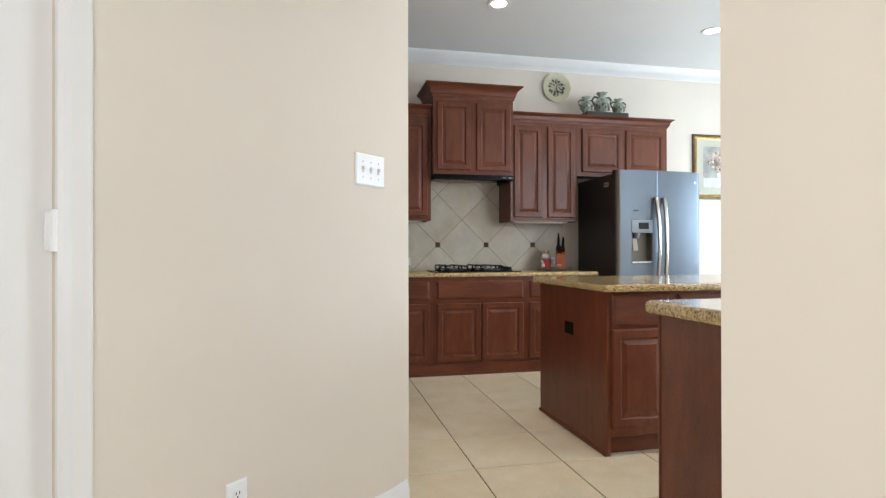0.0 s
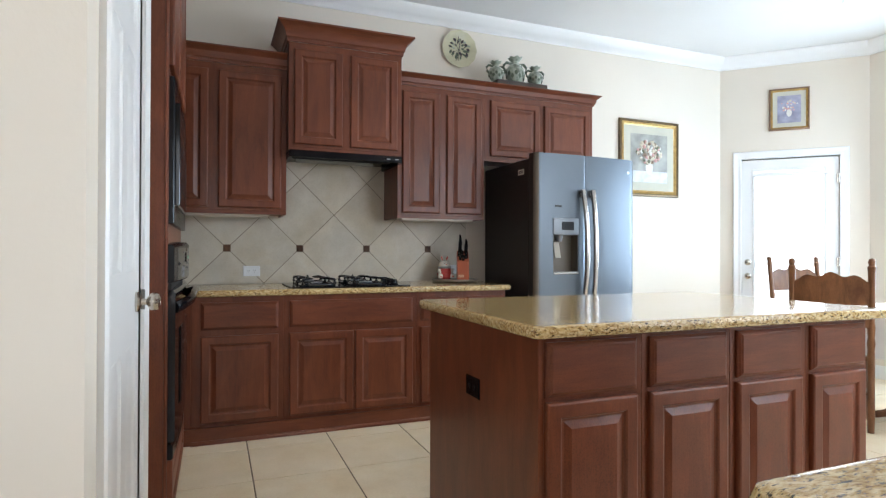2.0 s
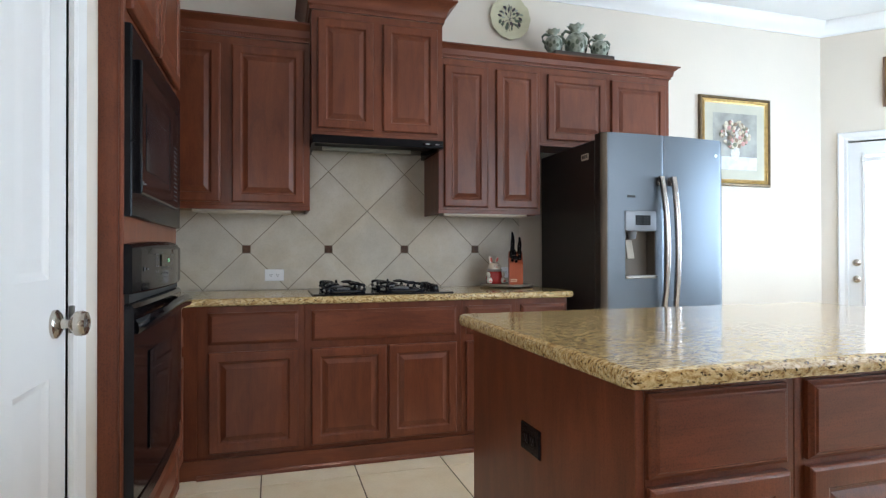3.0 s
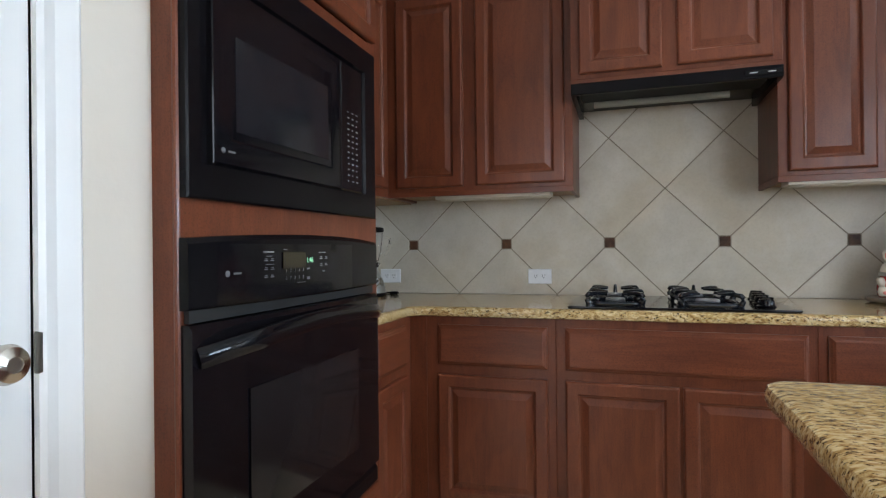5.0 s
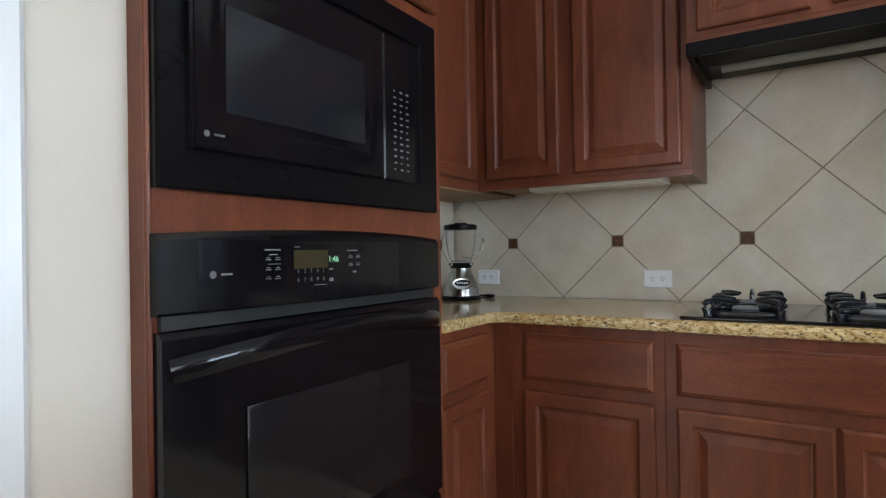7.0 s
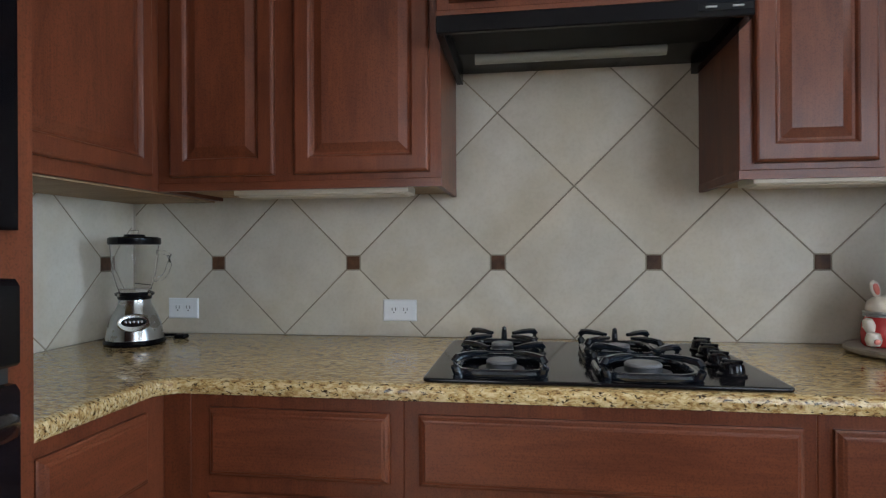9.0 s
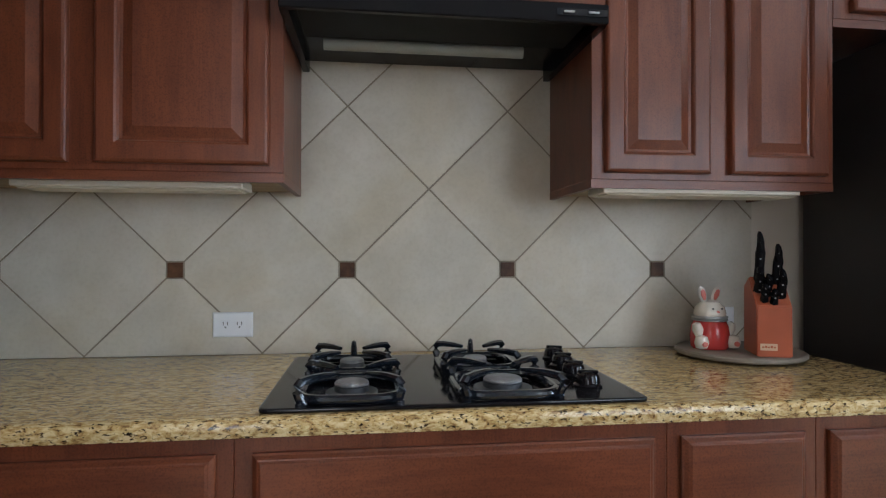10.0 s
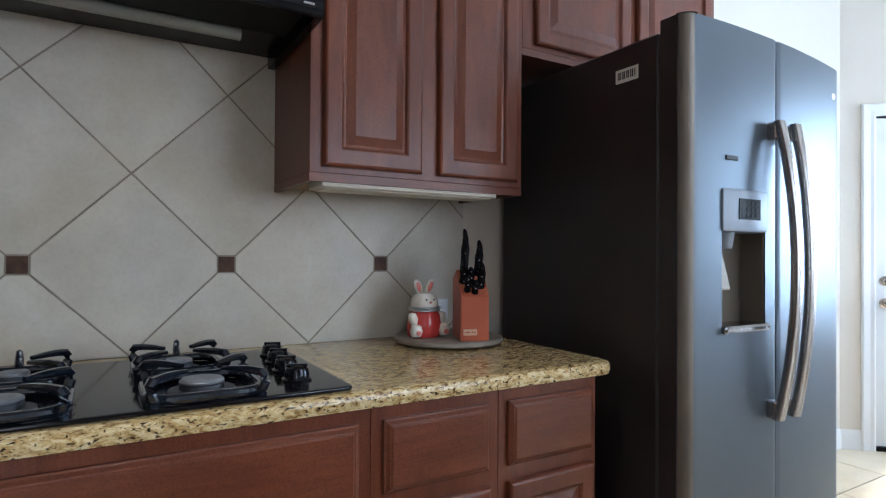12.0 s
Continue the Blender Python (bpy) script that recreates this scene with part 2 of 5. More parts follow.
def box(x0, x1, y0, y1, z0, z1, bevel=0.0, bm=None, segs=1):
    own = bm is None
    tmp = bmesh.new()
    bmesh.ops.create_cube(tmp, size=1.0)
    for v in tmp.verts:
        v.co = Vector(((x0 + x1) / 2 + v.co.x * (x1 - x0), (y0 + y1) / 2 + v.co.y * (y1 - y0), (z0 + z1) / 2 + v.co.z * (z1 - z0)))
    if bevel:
        bmesh.ops.bevel(tmp, geom=tmp.edges[:], offset=bevel, segments=segs, affect="EDGES", profile=0.5)
    return tmp if own else joined(bm, tmp)


def joined(bm, other):
    me = bpy.data.meshes.new("tmp")
    other.to_mesh(me)
    other.free()
    bm.from_mesh(me)
    bpy.data.meshes.remove(me)
    return bm


def moved(bm, m):
    bmesh.ops.transform(bm, matrix=m, verts=bm.verts)
    return bm


def lathe(profile, at=(0, 0, 0), steps=28, bm=None):
    """A turned body round the upright axis at a place; profile: radius and height."""
    b = bmesh.new() if bm is None else bm
    rings = []
    for r, z in profile:
        if r < 1e-5:
            rings.append([b.verts.new((at[0], at[1], at[2] + z))])
        else:
            rings.append([b.verts.new((at[0] + r * math.cos(math.tau * k / steps), at[1] + r * math.sin(math.tau * k / steps), at[2] + z)) for k in range(steps)])
    for a, c in zip(rings, rings[1:]):
        for k in range(steps):
            n = (k + 1) % steps
            q = [a[k % len(a)], a[n % len(a)], c[n % len(c)], c[k % len(c)]]
            q = list(dict.fromkeys(q))
            if len(q) > 2:
                b.faces.new(q)
    return b


def tube(points, r, sides=10, bm=None, ends=True, flat=1.0, phase=0.0):
    """A round bar along points."""
    b = bmesh.new() if bm is None else bm
    pts = [Vector(p) for p in points]
    rings = []
    up = Vector((0, 0, 1))
    for i, p in enumerate(pts):
        d = (pts[min(i + 1, len(pts) - 1)] - pts[max(i - 1, 0)]).normalized()
        side = d.cross(up)
        if side.length < 0.05:
            side = d.cross(Vector((0, 1, 0)))
        side.normalize()
        other = side.cross(d)
        rr = r[i] if isinstance(r, (list, tuple)) else r
        rings.append([b.verts.new(p + rr * (math.cos(math.tau * (k + phase) / sides) * side + flat * math.sin(math.tau * (k + phase) / sides) * other)) for k in range(sides)])
    for a, c in zip(rings, rings[1:]):
        for k in range(sides):
            b.faces.new((a[k], a[(k + 1) % sides], c[(k + 1) % sides], c[k]))
    if ends:
        b.faces.new(rings[0])
        b.faces.new(rings[-1])
    return b


def outset(points, d, closed=True):
    """The outline moved by d to the right of its direction, with mitred corners."""
    n = len(points)
    out = []
    for i, p in enumerate(points):
        p = Vector(p)
        a = Vector(points[(i - 1) % n]) if closed or i else None
        c = Vector(points[(i + 1) % n]) if closed or i < n - 1 else None
        ds = [v.normalized() for v in ((p - a) if a is not None else None, (c - p) if c is not None else None) if v is not None]
        ns = [Vector((v.y, -v.x)) for v in ds]
        m = sum(ns, Vector((0, 0))).normalized()
        out.append(p + m * (d / max(0.3, m.dot(ns[0]))))
    return out


def sweep(points, profile, closed=False):
    """A moulding along a level line; profile: metres out to the right of the line, and height."""
    b = bmesh.new()
    rings = []
    for o, z in profile:
        rings.append([b.verts.new((q.x, q.y, z)) for q in outset(points, o, closed)])
    n = len(points)
    loop = rings + [rings[0]]
    for a, c in zip(loop, loop[1:]):
        for k in range(n if closed else n - 1):
            m = (k + 1) % n
            b.faces.new((a[k], a[m], c[m], c[k]))
    if not closed:
        b.faces.new([r[0] for r in rings])
        b.faces.new([r[-1] for r in rings])
    return b


def slab(outline, z0, z1, edge=0.012):
    """A stone top with a rounded edge; the outline runs clockwise seen from above, inside on its right."""
    h = z1 - z0
    prof = [(edge, z0), (edge * 0.3, z0 + edge * 0.3), (0, z0 + edge), (0, z1 - edge), (edge * 0.3, z1 - edge * 0.3), (edge, z1), (edge + 0.006, z1)]
    b = bmesh.new()
    rings = [[b.verts.new((q.x, q.y, z)) for q in outset(outline, o)] for o, z in prof]
    n = len(outline)
    for a, c in zip(rings, rings[1:]):
        for k in range(n):
            b.faces.new((a[k], a[(k + 1) % n], c[(k + 1) % n], c[k]))
    b.faces.new(rings[0])
    b.faces.new(rings[-1])
    return b


def rounded(points, radii, steps=6):
    """An outline with some corners rounded."""
    out = []
    n = len(points)
    for i, (p, r) in enumerate(zip(points, radii)):
        p = Vector(p)
        if not r:
            out.append(p)
            continue
        a = (Vector(points[i - 1]) - p).normalized()
        c = (Vector(points[(i + 1) % n]) - p).normalized()
        s, e = p + a * r, p + c * r
        for k in range(steps + 1):
            t = k / steps
            out.append((1 - t) ** 2 * s + 2 * t * (1 - t) * p + t * t * e)
    return out


def rings_panel(w, h, rings, back=0.0):
    """A panel w by h, seen from -y, standing on z = 0 with its left edge at x = 0; rings: inset and how far it stands out."""
    b = bmesh.new()
    rows = []
    for i, d in [(0.0, back)] + list(rings):
        rows.append([b.verts.new(c) for c in ((i, -d, i), (w - i, -d, i), (w - i, -d, h - i), (i, -d, h - i))])
    for a, c in zip(rows, rows[1:]):
        for k in range(4):
            b.faces.new((a[k], a[(k + 1) % 4], c[(k + 1) % 4], c[k]))
    b.faces.new(rows[0])
    b.faces.new(rows[-1])
    return b


def raised_door(w, h, rail=0.056, t=0.02):
    rail = min(rail, w * 0.24, h * 0.24)
    return rings_panel(w, h, [(0, t - 0.006), (0.003, t - 0.002), (0.008, t), (rail - 0.012, t), (rail - 0.007, t - 0.003), (rail - 0.003, t - 0.009), (rail + 0.004, t - 0.010), (rail + 0.024, t - 0.003), (rail + 0.028, t - 0.0015)])


def slab_front(w, h, t=0.02):
    return rings_panel(w, h, [(0, t - 0.011), (0.004, t - 0.009), (0.010, t - 0.0035), (0.013, t - 0.003), (0.017, t), (0.02, t)])


TOWARDS = {"s": 0, "e": 90, "n": 180, "w": -90}


def face_matrix(side, a, plane, z):
    """Puts a panel on a face that looks to the south, east or north; a: its left edge as one looks at it."""
    at = {"s": (a, plane), "e": (plane, a), "n": (a, plane), "w": (plane, a)}[side]
    return pose(at[0], at[1], z, 0, 0, TOWARDS[side])


def front(name, bm, side, a, plane, z, material, parent, label=""):
    return part(name, moved(bm, face_matrix(side, a, plane, z)), material, parent, label, smooth=False)


# ---- the room ----
H = 3.05
T = 0.13


def wall_run(name, p0, p1, openings=(), label="cream painted plaster wall", z1=H, thick=T, material=None):
    """A wall with the room on the right of its line; openings: start, end, sill and head along it."""
    p0, p1 = Vector(p0), Vector(p1)
    length = (p1 - p0).length
    b = bmesh.new()
    s = 0.0
    for a, c, lo, hi in sorted(openings):
        if a > s:
            box(s, a, 0, thick, 0, z1, bm=b)
        if lo > 0:
            box(a, c, 0, thick, 0, lo, bm=b)
        if hi < z1:
            box(a, c, 0, thick, hi, z1, bm=b)
        s = c
    box(s, length, 0, thick, 0, z1, bm=b)
    ang = math.degrees(math.atan2(p1.y - p0.y, p1.x - p0.x))
    moved(b, pose(p0.x, p0.y, 0, 0, 0, ang))
    ob = part(name, b, material or WALL, smooth=False)
    return tagged(ob, label, "wall", kind="structure")


BACK = 7.51
LEFT = 1.27
DIAG0, DIAG1 = (-0.6, 1.972), (1.815, 4.387)
BAY0, BAY1 = (6.70, BACK), (7.57, 6.64)
wall_run("wall_hall", DIAG0, DIAG1, [(1.25, 2.06, 0, 2.04)])
wall_run("wall_pantry", (1.80, 4.372), (1.80, 5.585), [(0.29, 0.948, 0, 2.04)])
wall_run("wall_west", (LEFT, 5.56), (LEFT, BACK))
wall_run("wall_north", (LEFT - T, BACK), BAY0)
wall_run("wall_bay", BAY0, BAY1, [(0.19, 1.0, 0, 2.04)])
wall_run("wall_east", BAY1, (7.57, 2.93), [(0.36, 2.06, 0.8, 2.2)])
wall_run("wall_south", (7.57 + T, 2.93), (2.225, 2.93), [(0.8, 3.2, 0.85, 2.6)])
wall_run("wall_passage", (2.12, 2.845), (3.7, 1.265))
wall_run("wall_hall_east", (3.7, 1.27), (3.7, 0.30))
wall_run("wall_hall_south", (3.7 + T, 0.30), (-0.6 - T, 0.30), [(1.8, 3.3, 0.5, 2.4)])
wall_run("wall_hall_west", (-0.6, 0.30), (-0.6, 1.98))

part("ceiling", box(-1, 8.4, 0, 8.2, H, H + 0.1), CEIL, smooth=False)
tagged(bpy.data.objects["ceiling"], "white matt painted plaster ceiling", "ceiling", kind="structure")
floor = part("floor", box(-1, 8.4, 0, 8.2, -0.12, -0.004), FLOOR_GROUT, smooth=False)
BASE["floor"] = Vector((0, 0, 0))
tagged(floor, "cream square ceramic floor tiles with dark grout", "floor", kind="structure")

# crown moulding round the kitchen, and baseboards
CROWN = [(0, 2.935), (0.012, 2.935), (0.018, 2.955), (0.04, 2.975), (0.075, 3.015), (0.085, 3.03), (0.09, 3.048), (0, 3.048)]
crown = part("crown_moulding", sweep([(1.815, 4.4), (1.80, 4.42), (1.80, 5.555), (LEFT, 5.56), (LEFT, BACK), BAY0, BAY1, (7.57, 2.94), (2.24, 2.94)], CROWN), TRIM)
tagged(crown, "white painted crown moulding under the ceiling", "moulding", kind="structure")
SKIRT = [(0, 0.001), (0.014, 0.001), (0.014, 0.085), (0.008, 0.105), (0.004, 0.12), (0, 0.12)]
for line in ([(0.94, 3.512), (1.805, 4.377)], [(4.95, BACK), BAY0, (6.79, 7.42)], [(7.46, 6.75), BAY1, (7.57, 2.94), (4.4, 2.94)], [(-0.55, 2.022), (0.19, 2.762)]):
    tagged(part("baseboard", sweep(line, SKIRT), TRIM), "white painted baseboard along the wall", "baseboard", kind="structure")

# floor tiles, all alike
TX, TY = 0.470, 0.488
tile_mesh = bpy.data.meshes.new("floor_tile")
b = rings_panel(TX - 0.007, TY - 0.007, [(0, 0.002), (0.002, 0.004)], back=-0.006)
moved(b, pose(-(TX - 0.007) / 2, -(TY - 0.007) / 2, 0, -90) @ Matrix.Diagonal((1, 1, 1, 1)))
bmesh.ops.recalc_face_normals(b, faces=b.faces)
b.to_mesh(tile_mesh)
b.free()
tile_mesh.materials.append(FLOOR_TILE)


def lay_floor():
    for i in range(-6, 12):
        for j in range(-9, 6):
            x, y = 2.205 + TX * (i + 0.5), 4.73 + TY * (j + 0.5)
            if not (-0.85 < x < 7.9 and 0.2 < y < 7.75):
                continue
            if y - x > 2.95 and x < 1.7 or x < LEFT - 0.2 and y > 4.2 or x + y > 14.6:
                continue
            if x > 3.9 and y < 2.75 or x > 7.75 or y < 0.1:
                continue
            ob = new("floor_tile", tile_mesh)
            ob.location = (x, y, -0.004)
            ob.rotation_euler.z = 0.0
            ob.parent = floor

# ---- doors, windows and trim ----


def casing(parent, w, h, m, trim_w=0.075):
    """Three mitred boards round an opening w by h, on the face that looks to -y."""
    prof = [(0, 0), (0, 0.012), (0.01, 0.016), (0.03, 0.013), (0.055, 0.018), (trim_w - 0.008, 0.02), (trim_w, 0.014), (trim_w, 0)]
    b = bmesh.new()
    rows = []
    for o, d in prof:
        rows.append([b.verts.new(c) for c in ((-o, -d, 0.001), (-o, -d, h + o), (w + o, -d, h + o), (w + o, -d, 0.001))])
    for a, c in zip(rows, rows[1:]):
        for k in range(3):
            b.faces.new((a[k], a[k + 1], c[k + 1], c[k]))
    part("casing", moved(b, m), TRIM, parent, "white moulded door casing", smooth=False)
    j = bmesh.new()
    box(-0.012, 0, -0.001, 0.11, 0, h + 0.012, bm=j)
    box(w, w + 0.012, -0.001, 0.11, 0, h + 0.012, bm=j)
    box(0, w, -0.001, 0.11, h, h + 0.012, bm=j)
    box(0, 0.012, 0.05, 0.064, 0, h, bm=j)
    box(w - 0.012, w, 0.05, 0.064, 0, h, bm=j)
    part("jamb", moved(j, m), TRIM, parent, smooth=False)


def panel_boards(parent, w, h, m, hinge_left=True, depth=0.012):
    """A six-panel interior door leaf."""
    leaf = part("leaf", moved(box(0.0006, w - 0.0006, depth + 0.008, depth + 0.036, 0.008, h - 0.002), m), TRIM, parent)
    stile, mid = 0.105, 0.09
    pw = (w - 2 * stile - mid) / 2
    rails = [(0.22, 0.85), (1.065, 1.70), (1.80, h - 0.12)]
    b = bmesh.new()
    zs = [0.008] + [z for r in rails for z in r] + [h - 0.004]
    for k in range(0, len(zs), 2):
        box(0.0006, w - 0.0006, depth, depth + 0.010, zs[k], zs[k + 1], bm=b)
    for x0, x1 in ((0.0006, stile), (stile + pw, stile + pw + mid), (w - stile, w - 0.0006)):
        for z0, z1 in rails:
            box(x0, x1, depth, depth + 0.010, z0, z1, bm=b)
    part("frame", moved(b, m), TRIM, leaf, smooth=False)
    for x0 in (stile, stile + pw + mid):
        for z0, z1 in rails:
            q = rings_panel(pw, z1 - z0, [(0.0, 0.008), (0.018, 0.0), (0.024, 0.0), (0.045, 0.007), (0.048, 0.0075)], back=-0.004)
            part("panel", moved(q, m @ pose(x0, depth + 0.0085, z0)), TRIM, leaf)


def hinge(parent, m, x, z):
    b = tube([(x, -0.006, z), (x, -0.006, z + 0.09)], 0.007, 8)
    box(x - 0.016, x + 0.016, -0.002, 0.004, z + 0.002, z + 0.088, bm=b)
    part("hinge", moved(b, m), NICKEL, parent, "satin nickel hinge")


def knob(parent, m, x, z, y0=0.0):
    b = lathe([(0, 0), (0.032, 0), (0.032, 0.006), (0.024, 0.012), (0.011, 0.016), (0.010, 0.03), (0.016, 0.034), (0.027, 0.043), (0.029, 0.054), (0.025, 0.064), (0.012, 0.069), (0.011, 0.067), (0, 0.067)])
    part("door_knob", moved(b, m @ pose(x, y0, z, 90)), NICKEL, parent, "round satin nickel knob")


PM = pose(1.80, 4.662, 0, 0, 0, 90)
pantry = thing("door_1", (1.80, 4.99, 0), "closed white six-panel pantry door with nickel knob", "door", kind="structure")
casing(pantry, 0.658, 2.04, PM)
panel_boards(pantry, 0.658, 2.04, PM, depth=0.004)
for z in (0.2, 1.06, 1.75):
    hinge(pantry, PM, -0.002, z)
knob(pantry, PM, 0.585, 0.965, 0.004)
part("strike_plate", moved(box(0.656, 0.667, -0.0140, -0.002, 0.935, 1.000, 0.002), PM), plain("dark_nickel", (0.16, 0.15, 0.13), 0.35, 0.9), pantry, "dark strike plate")

DM = pose(*DIAG0, 0, 0, 0, 45) @ pose(1.25, 0, 0)
closet = thing("door_2", (0.57, 3.14, 0), "closed white panelled hall door with white casing", "door", kind="structure")
casing(closet, 0.81, 2.04, DM)
panel_boards(closet, 0.81, 2.04, DM)
for z in (0.2, 1.085, 1.75):
    b = tube([(0.806, -0.006, z), (0.806, -0.006, z + 0.095)], 0.008, 8)
    box(0.79, 0.82, -0.003, 0.004, z + 0.002, z + 0.09, bm=b)
    part("hinge", moved(b, DM), PLASTIC, closet, "white painted hinge")

BM = pose(*BAY0, 0, 0, 0, -45) @ pose(0.19, 0, 0)
patio = thing("door_3", (7.12, 7.09, 0), "closed white patio door with full glass and blind", "door", kind="structure")
casing(patio, 0.81, 2.04, BM)
b = bmesh.new()
for q in ((0.004, 0.10, 0.01, 2.03), (0.71, 0.806, 0.01, 2.03), (0.10, 0.71, 0.01, 0.24), (0.10, 0.71, 1.93, 2.03)):
    box(q[0], q[1], 0.012, 0.052, q[2], q[3], bm=b)
leaf = part("leaf", moved(b, BM), TRIM, patio, smooth=False)
b = bmesh.new()
for q in ((0.095, 0.12, 0.225, 1.945), (0.69, 0.715, 0.225, 1.945), (0.12, 0.69, 0.225, 0.25), (0.12, 0.69, 1.92, 1.945)):
    box(q[0], q[1], 0.006, 0.03, q[2], q[3], bm=b, bevel=0.004)
part("glass_bead", moved(b, BM), TRIM, leaf)
pane = part("pane", moved(box(0.10, 0.71, 0.036, 0.040, 0.24, 1.93), BM), PANE, leaf, "clear glass", smooth=False)
pane.visible_shadow = False
part("blind_rail", moved(box(0.09, 0.72, -0.012, 0.012, 1.865, 1.905, 0.006), BM), TRIM, leaf, "white blind head rail")
for z in (0.90, 1.035):
    part("lock", moved(lathe([(0, 0), (0.03, 0), (0.03, 0.008), (0.022, 0.014), (0.02, 0.03), (0.012, 0.034), (0, 0.034)]), BM @ pose(0.055, 0.012, z, 90)), NICKEL, leaf, "nickel lock")
for z in (0.25, 1.0, 1.78):
    hinge(patio, BM, 0.806, z)
part("threshold", moved(box(0, 0.81, -0.012, 0.11, 0.001, 0.03, 0.004), BM), BLACK_SATIN, patio, "dark threshold strip")


def window(name, m, w, h, label):
    """A window with jambs, casing, sill, meeting rail and panes; m: lower left corner on the wall's face, looking to -y."""
    win = thing(name, tuple((m @ pose(w / 2, 0, 0)).translation), label, "window", kind="structure")
    for q in ((-0.08, 0, -0.08, h + 0.08), (w, w + 0.08, -0.08, h + 0.08), (0, w, h, h + 0.08), (0, w, -0.08, 0)):
        part("window_frame", moved(box(q[0], q[1], -0.018, 0.0, q[2], q[3], 0.004), m), TRIM, win)
    part("window_sill", moved(box(-0.1, w + 0.1, -0.05, 0.10, -0.012, 0.016, 0.005), m), TRIM, win)
    for i in range(2):
        a, c = i * w / 2, (i + 1) * w / 2
        for lo, hi in ((0.016, h / 2), (h / 2, h)):
            s = bmesh.new()
            for q in ((a, a + 0.04, lo, hi), (c - 0.04, c, lo, hi), (a + 0.04, c - 0.04, lo, lo + 0.04), (a + 0.04, c - 0.04, hi - 0.04, hi)):
                box(q[0], q[1], 0.085, 0.115, q[2], q[3], bm=s)
            sash = part("sash", moved(s, m), TRIM, win, smooth=False)
            p = part("pane", moved(box(a + 0.038, c - 0.038, 0.098, 0.102, lo + 0.038, hi - 0.038), m), PANE, sash, smooth=False)
            p.visible_shadow = False
    return win


window("window_1", pose(7.57, 6.28, 0.8, 0, 0, -90), 1.7, 1.4, "white double window of the breakfast nook")
# unseen window, added as the opening for the south lamp
window("added_window_south", pose(6.90, 2.93, 0.85, 0, 0, 180), 2.4, 1.75, "tall white double window out of view, added to admit light")
# this one is out of view too, added for the hall lamp
window("added_window_hall", pose(2.03, 0.30, 0.5, 0, 0, 180), 1.5, 1.9, "tall white hall window out of view, added to admit light")

# bright ground outdoors, and a glowing sheet standing in for the blown-out view
ground = part("ground", box(-60, 60, -60, 60, -0.4, -0.16), plain("pale_paving", (0.55, 0.53, 0.5), 0.9, vary=0.1, scale=0.5), smooth=False)
tagged(ground, "pale sunlit paving outdoors", "ground", kind="structure")
outdoor_glow_sheet = part("backdrop", moved(box(-14, 14, 0, 0.1, -0.16, 4.5), pose(13.5, 8.5, 0, 0, 0, -70)), OUTSIDE, smooth=False)
tagged(outdoor_glow_sheet, "glowing white sheet standing in for the bright outdoors", "backdrop", kind="structure")

# ---- kitchen cabinets ----
FACE = 6.86      # front of the base cabinets along the north wall
TOP = 0.895


def cabinet(name, at, label, category="cabinet"):
    return thing(name, at, label, category)


def carcass(parent, x0, x1, y0, y1, z0, z1, name="body", material=None, bevel=0.002):
    return part(name, box(x0, x1, y0, y1, z0, z1, bevel), material or CHERRY, parent)


def base_unit(name, x0, x1, cols, label, drawer=(0.662, 0.822), door=(0.120, 0.624), y=FACE, yb=7.50):
    cab = cabinet(name, ((x0 + x1) / 2, (y + yb) / 2, 0), label)
    carcass(cab, x0, x1, y, yb, 0.095, 0.855)
    part("toe_kick", box(x0, x1, y - 0.018, yb, 0.001, 0.095), CHERRY_X, cab)
    part("toe_moulding", sweep([(x1, y - 0.018), (x0, y - 0.018)][::-1], [(0, 0.001), (0.016, 0.001), (0.014, 0.014), (0.004, 0.022), (0, 0.022)]), CHERRY_X, cab)
    for a, c, kind in cols:
        if "w" in kind:
            front("drawer_front", slab_front(c - a, drawer[1] - drawer[0]), "s", a, y, drawer[0], CHERRY_X, cab)
        if "d" in kind:
            front("door", raised_door(c - a, door[1] - door[0]), "s", a, y, door[0], CHERRY, cab)
    return cab


base_unit("base_cabinet", 1.90, 2.418, [(1.951, 2.387, "wd")], "reddish cherry base cabinet with drawer and raised-panel door")
u = base_unit("base_cabinet", 2.418, 3.278, [(2.453, 2.850, "d"), (2.862, 3.249, "d")], "cherry base cabinet under the cooktop with two raised-panel doors")
front("drawer_front", slab_front(3.249 - 2.453, 0.160), "s", 2.453, FACE, 0.662, CHERRY_X, u)
base_unit("base_cabinet", 3.278, 3.615, [(3.307, 3.585, "wd")], "narrow cherry base cabinet with drawer and raised-panel door")
base_unit("base_cabinet", 3.615, 3.945, [(3.642, 3.925, "wd")], "narrow cherry base cabinet beside the refrigerator")

# short return between the oven tower and the corner
ret = cabinet("corner_base_cabinet", (1.58, 6.9, 0), "cherry corner base cabinet with small drawer and door")
carcass(ret, LEFT + 0.01, 1.828, 6.464, 7.50, 0.095, 0.855)
carcass(ret, 1.828, 1.90, FACE, 7.50, 0.095, 0.855, "filler")
part("toe_kick", box(LEFT + 0.01, 1.80, 6.464, 7.5, 0.001, 0.095), CHERRY_Y, ret)
part("toe_kick", box(1.80, 1.90, FACE - 0.018, 7.5, 0.001, 0.095), CHERRY_X, ret)
front("drawer_front", slab_front(0.30, 0.160), "e", 6.49, 1.828, 0.662, CHERRY_Y, ret)
front("door", raised_door(0.30, 0.504), "e", 6.49, 1.828, 0.120, CHERRY, ret)

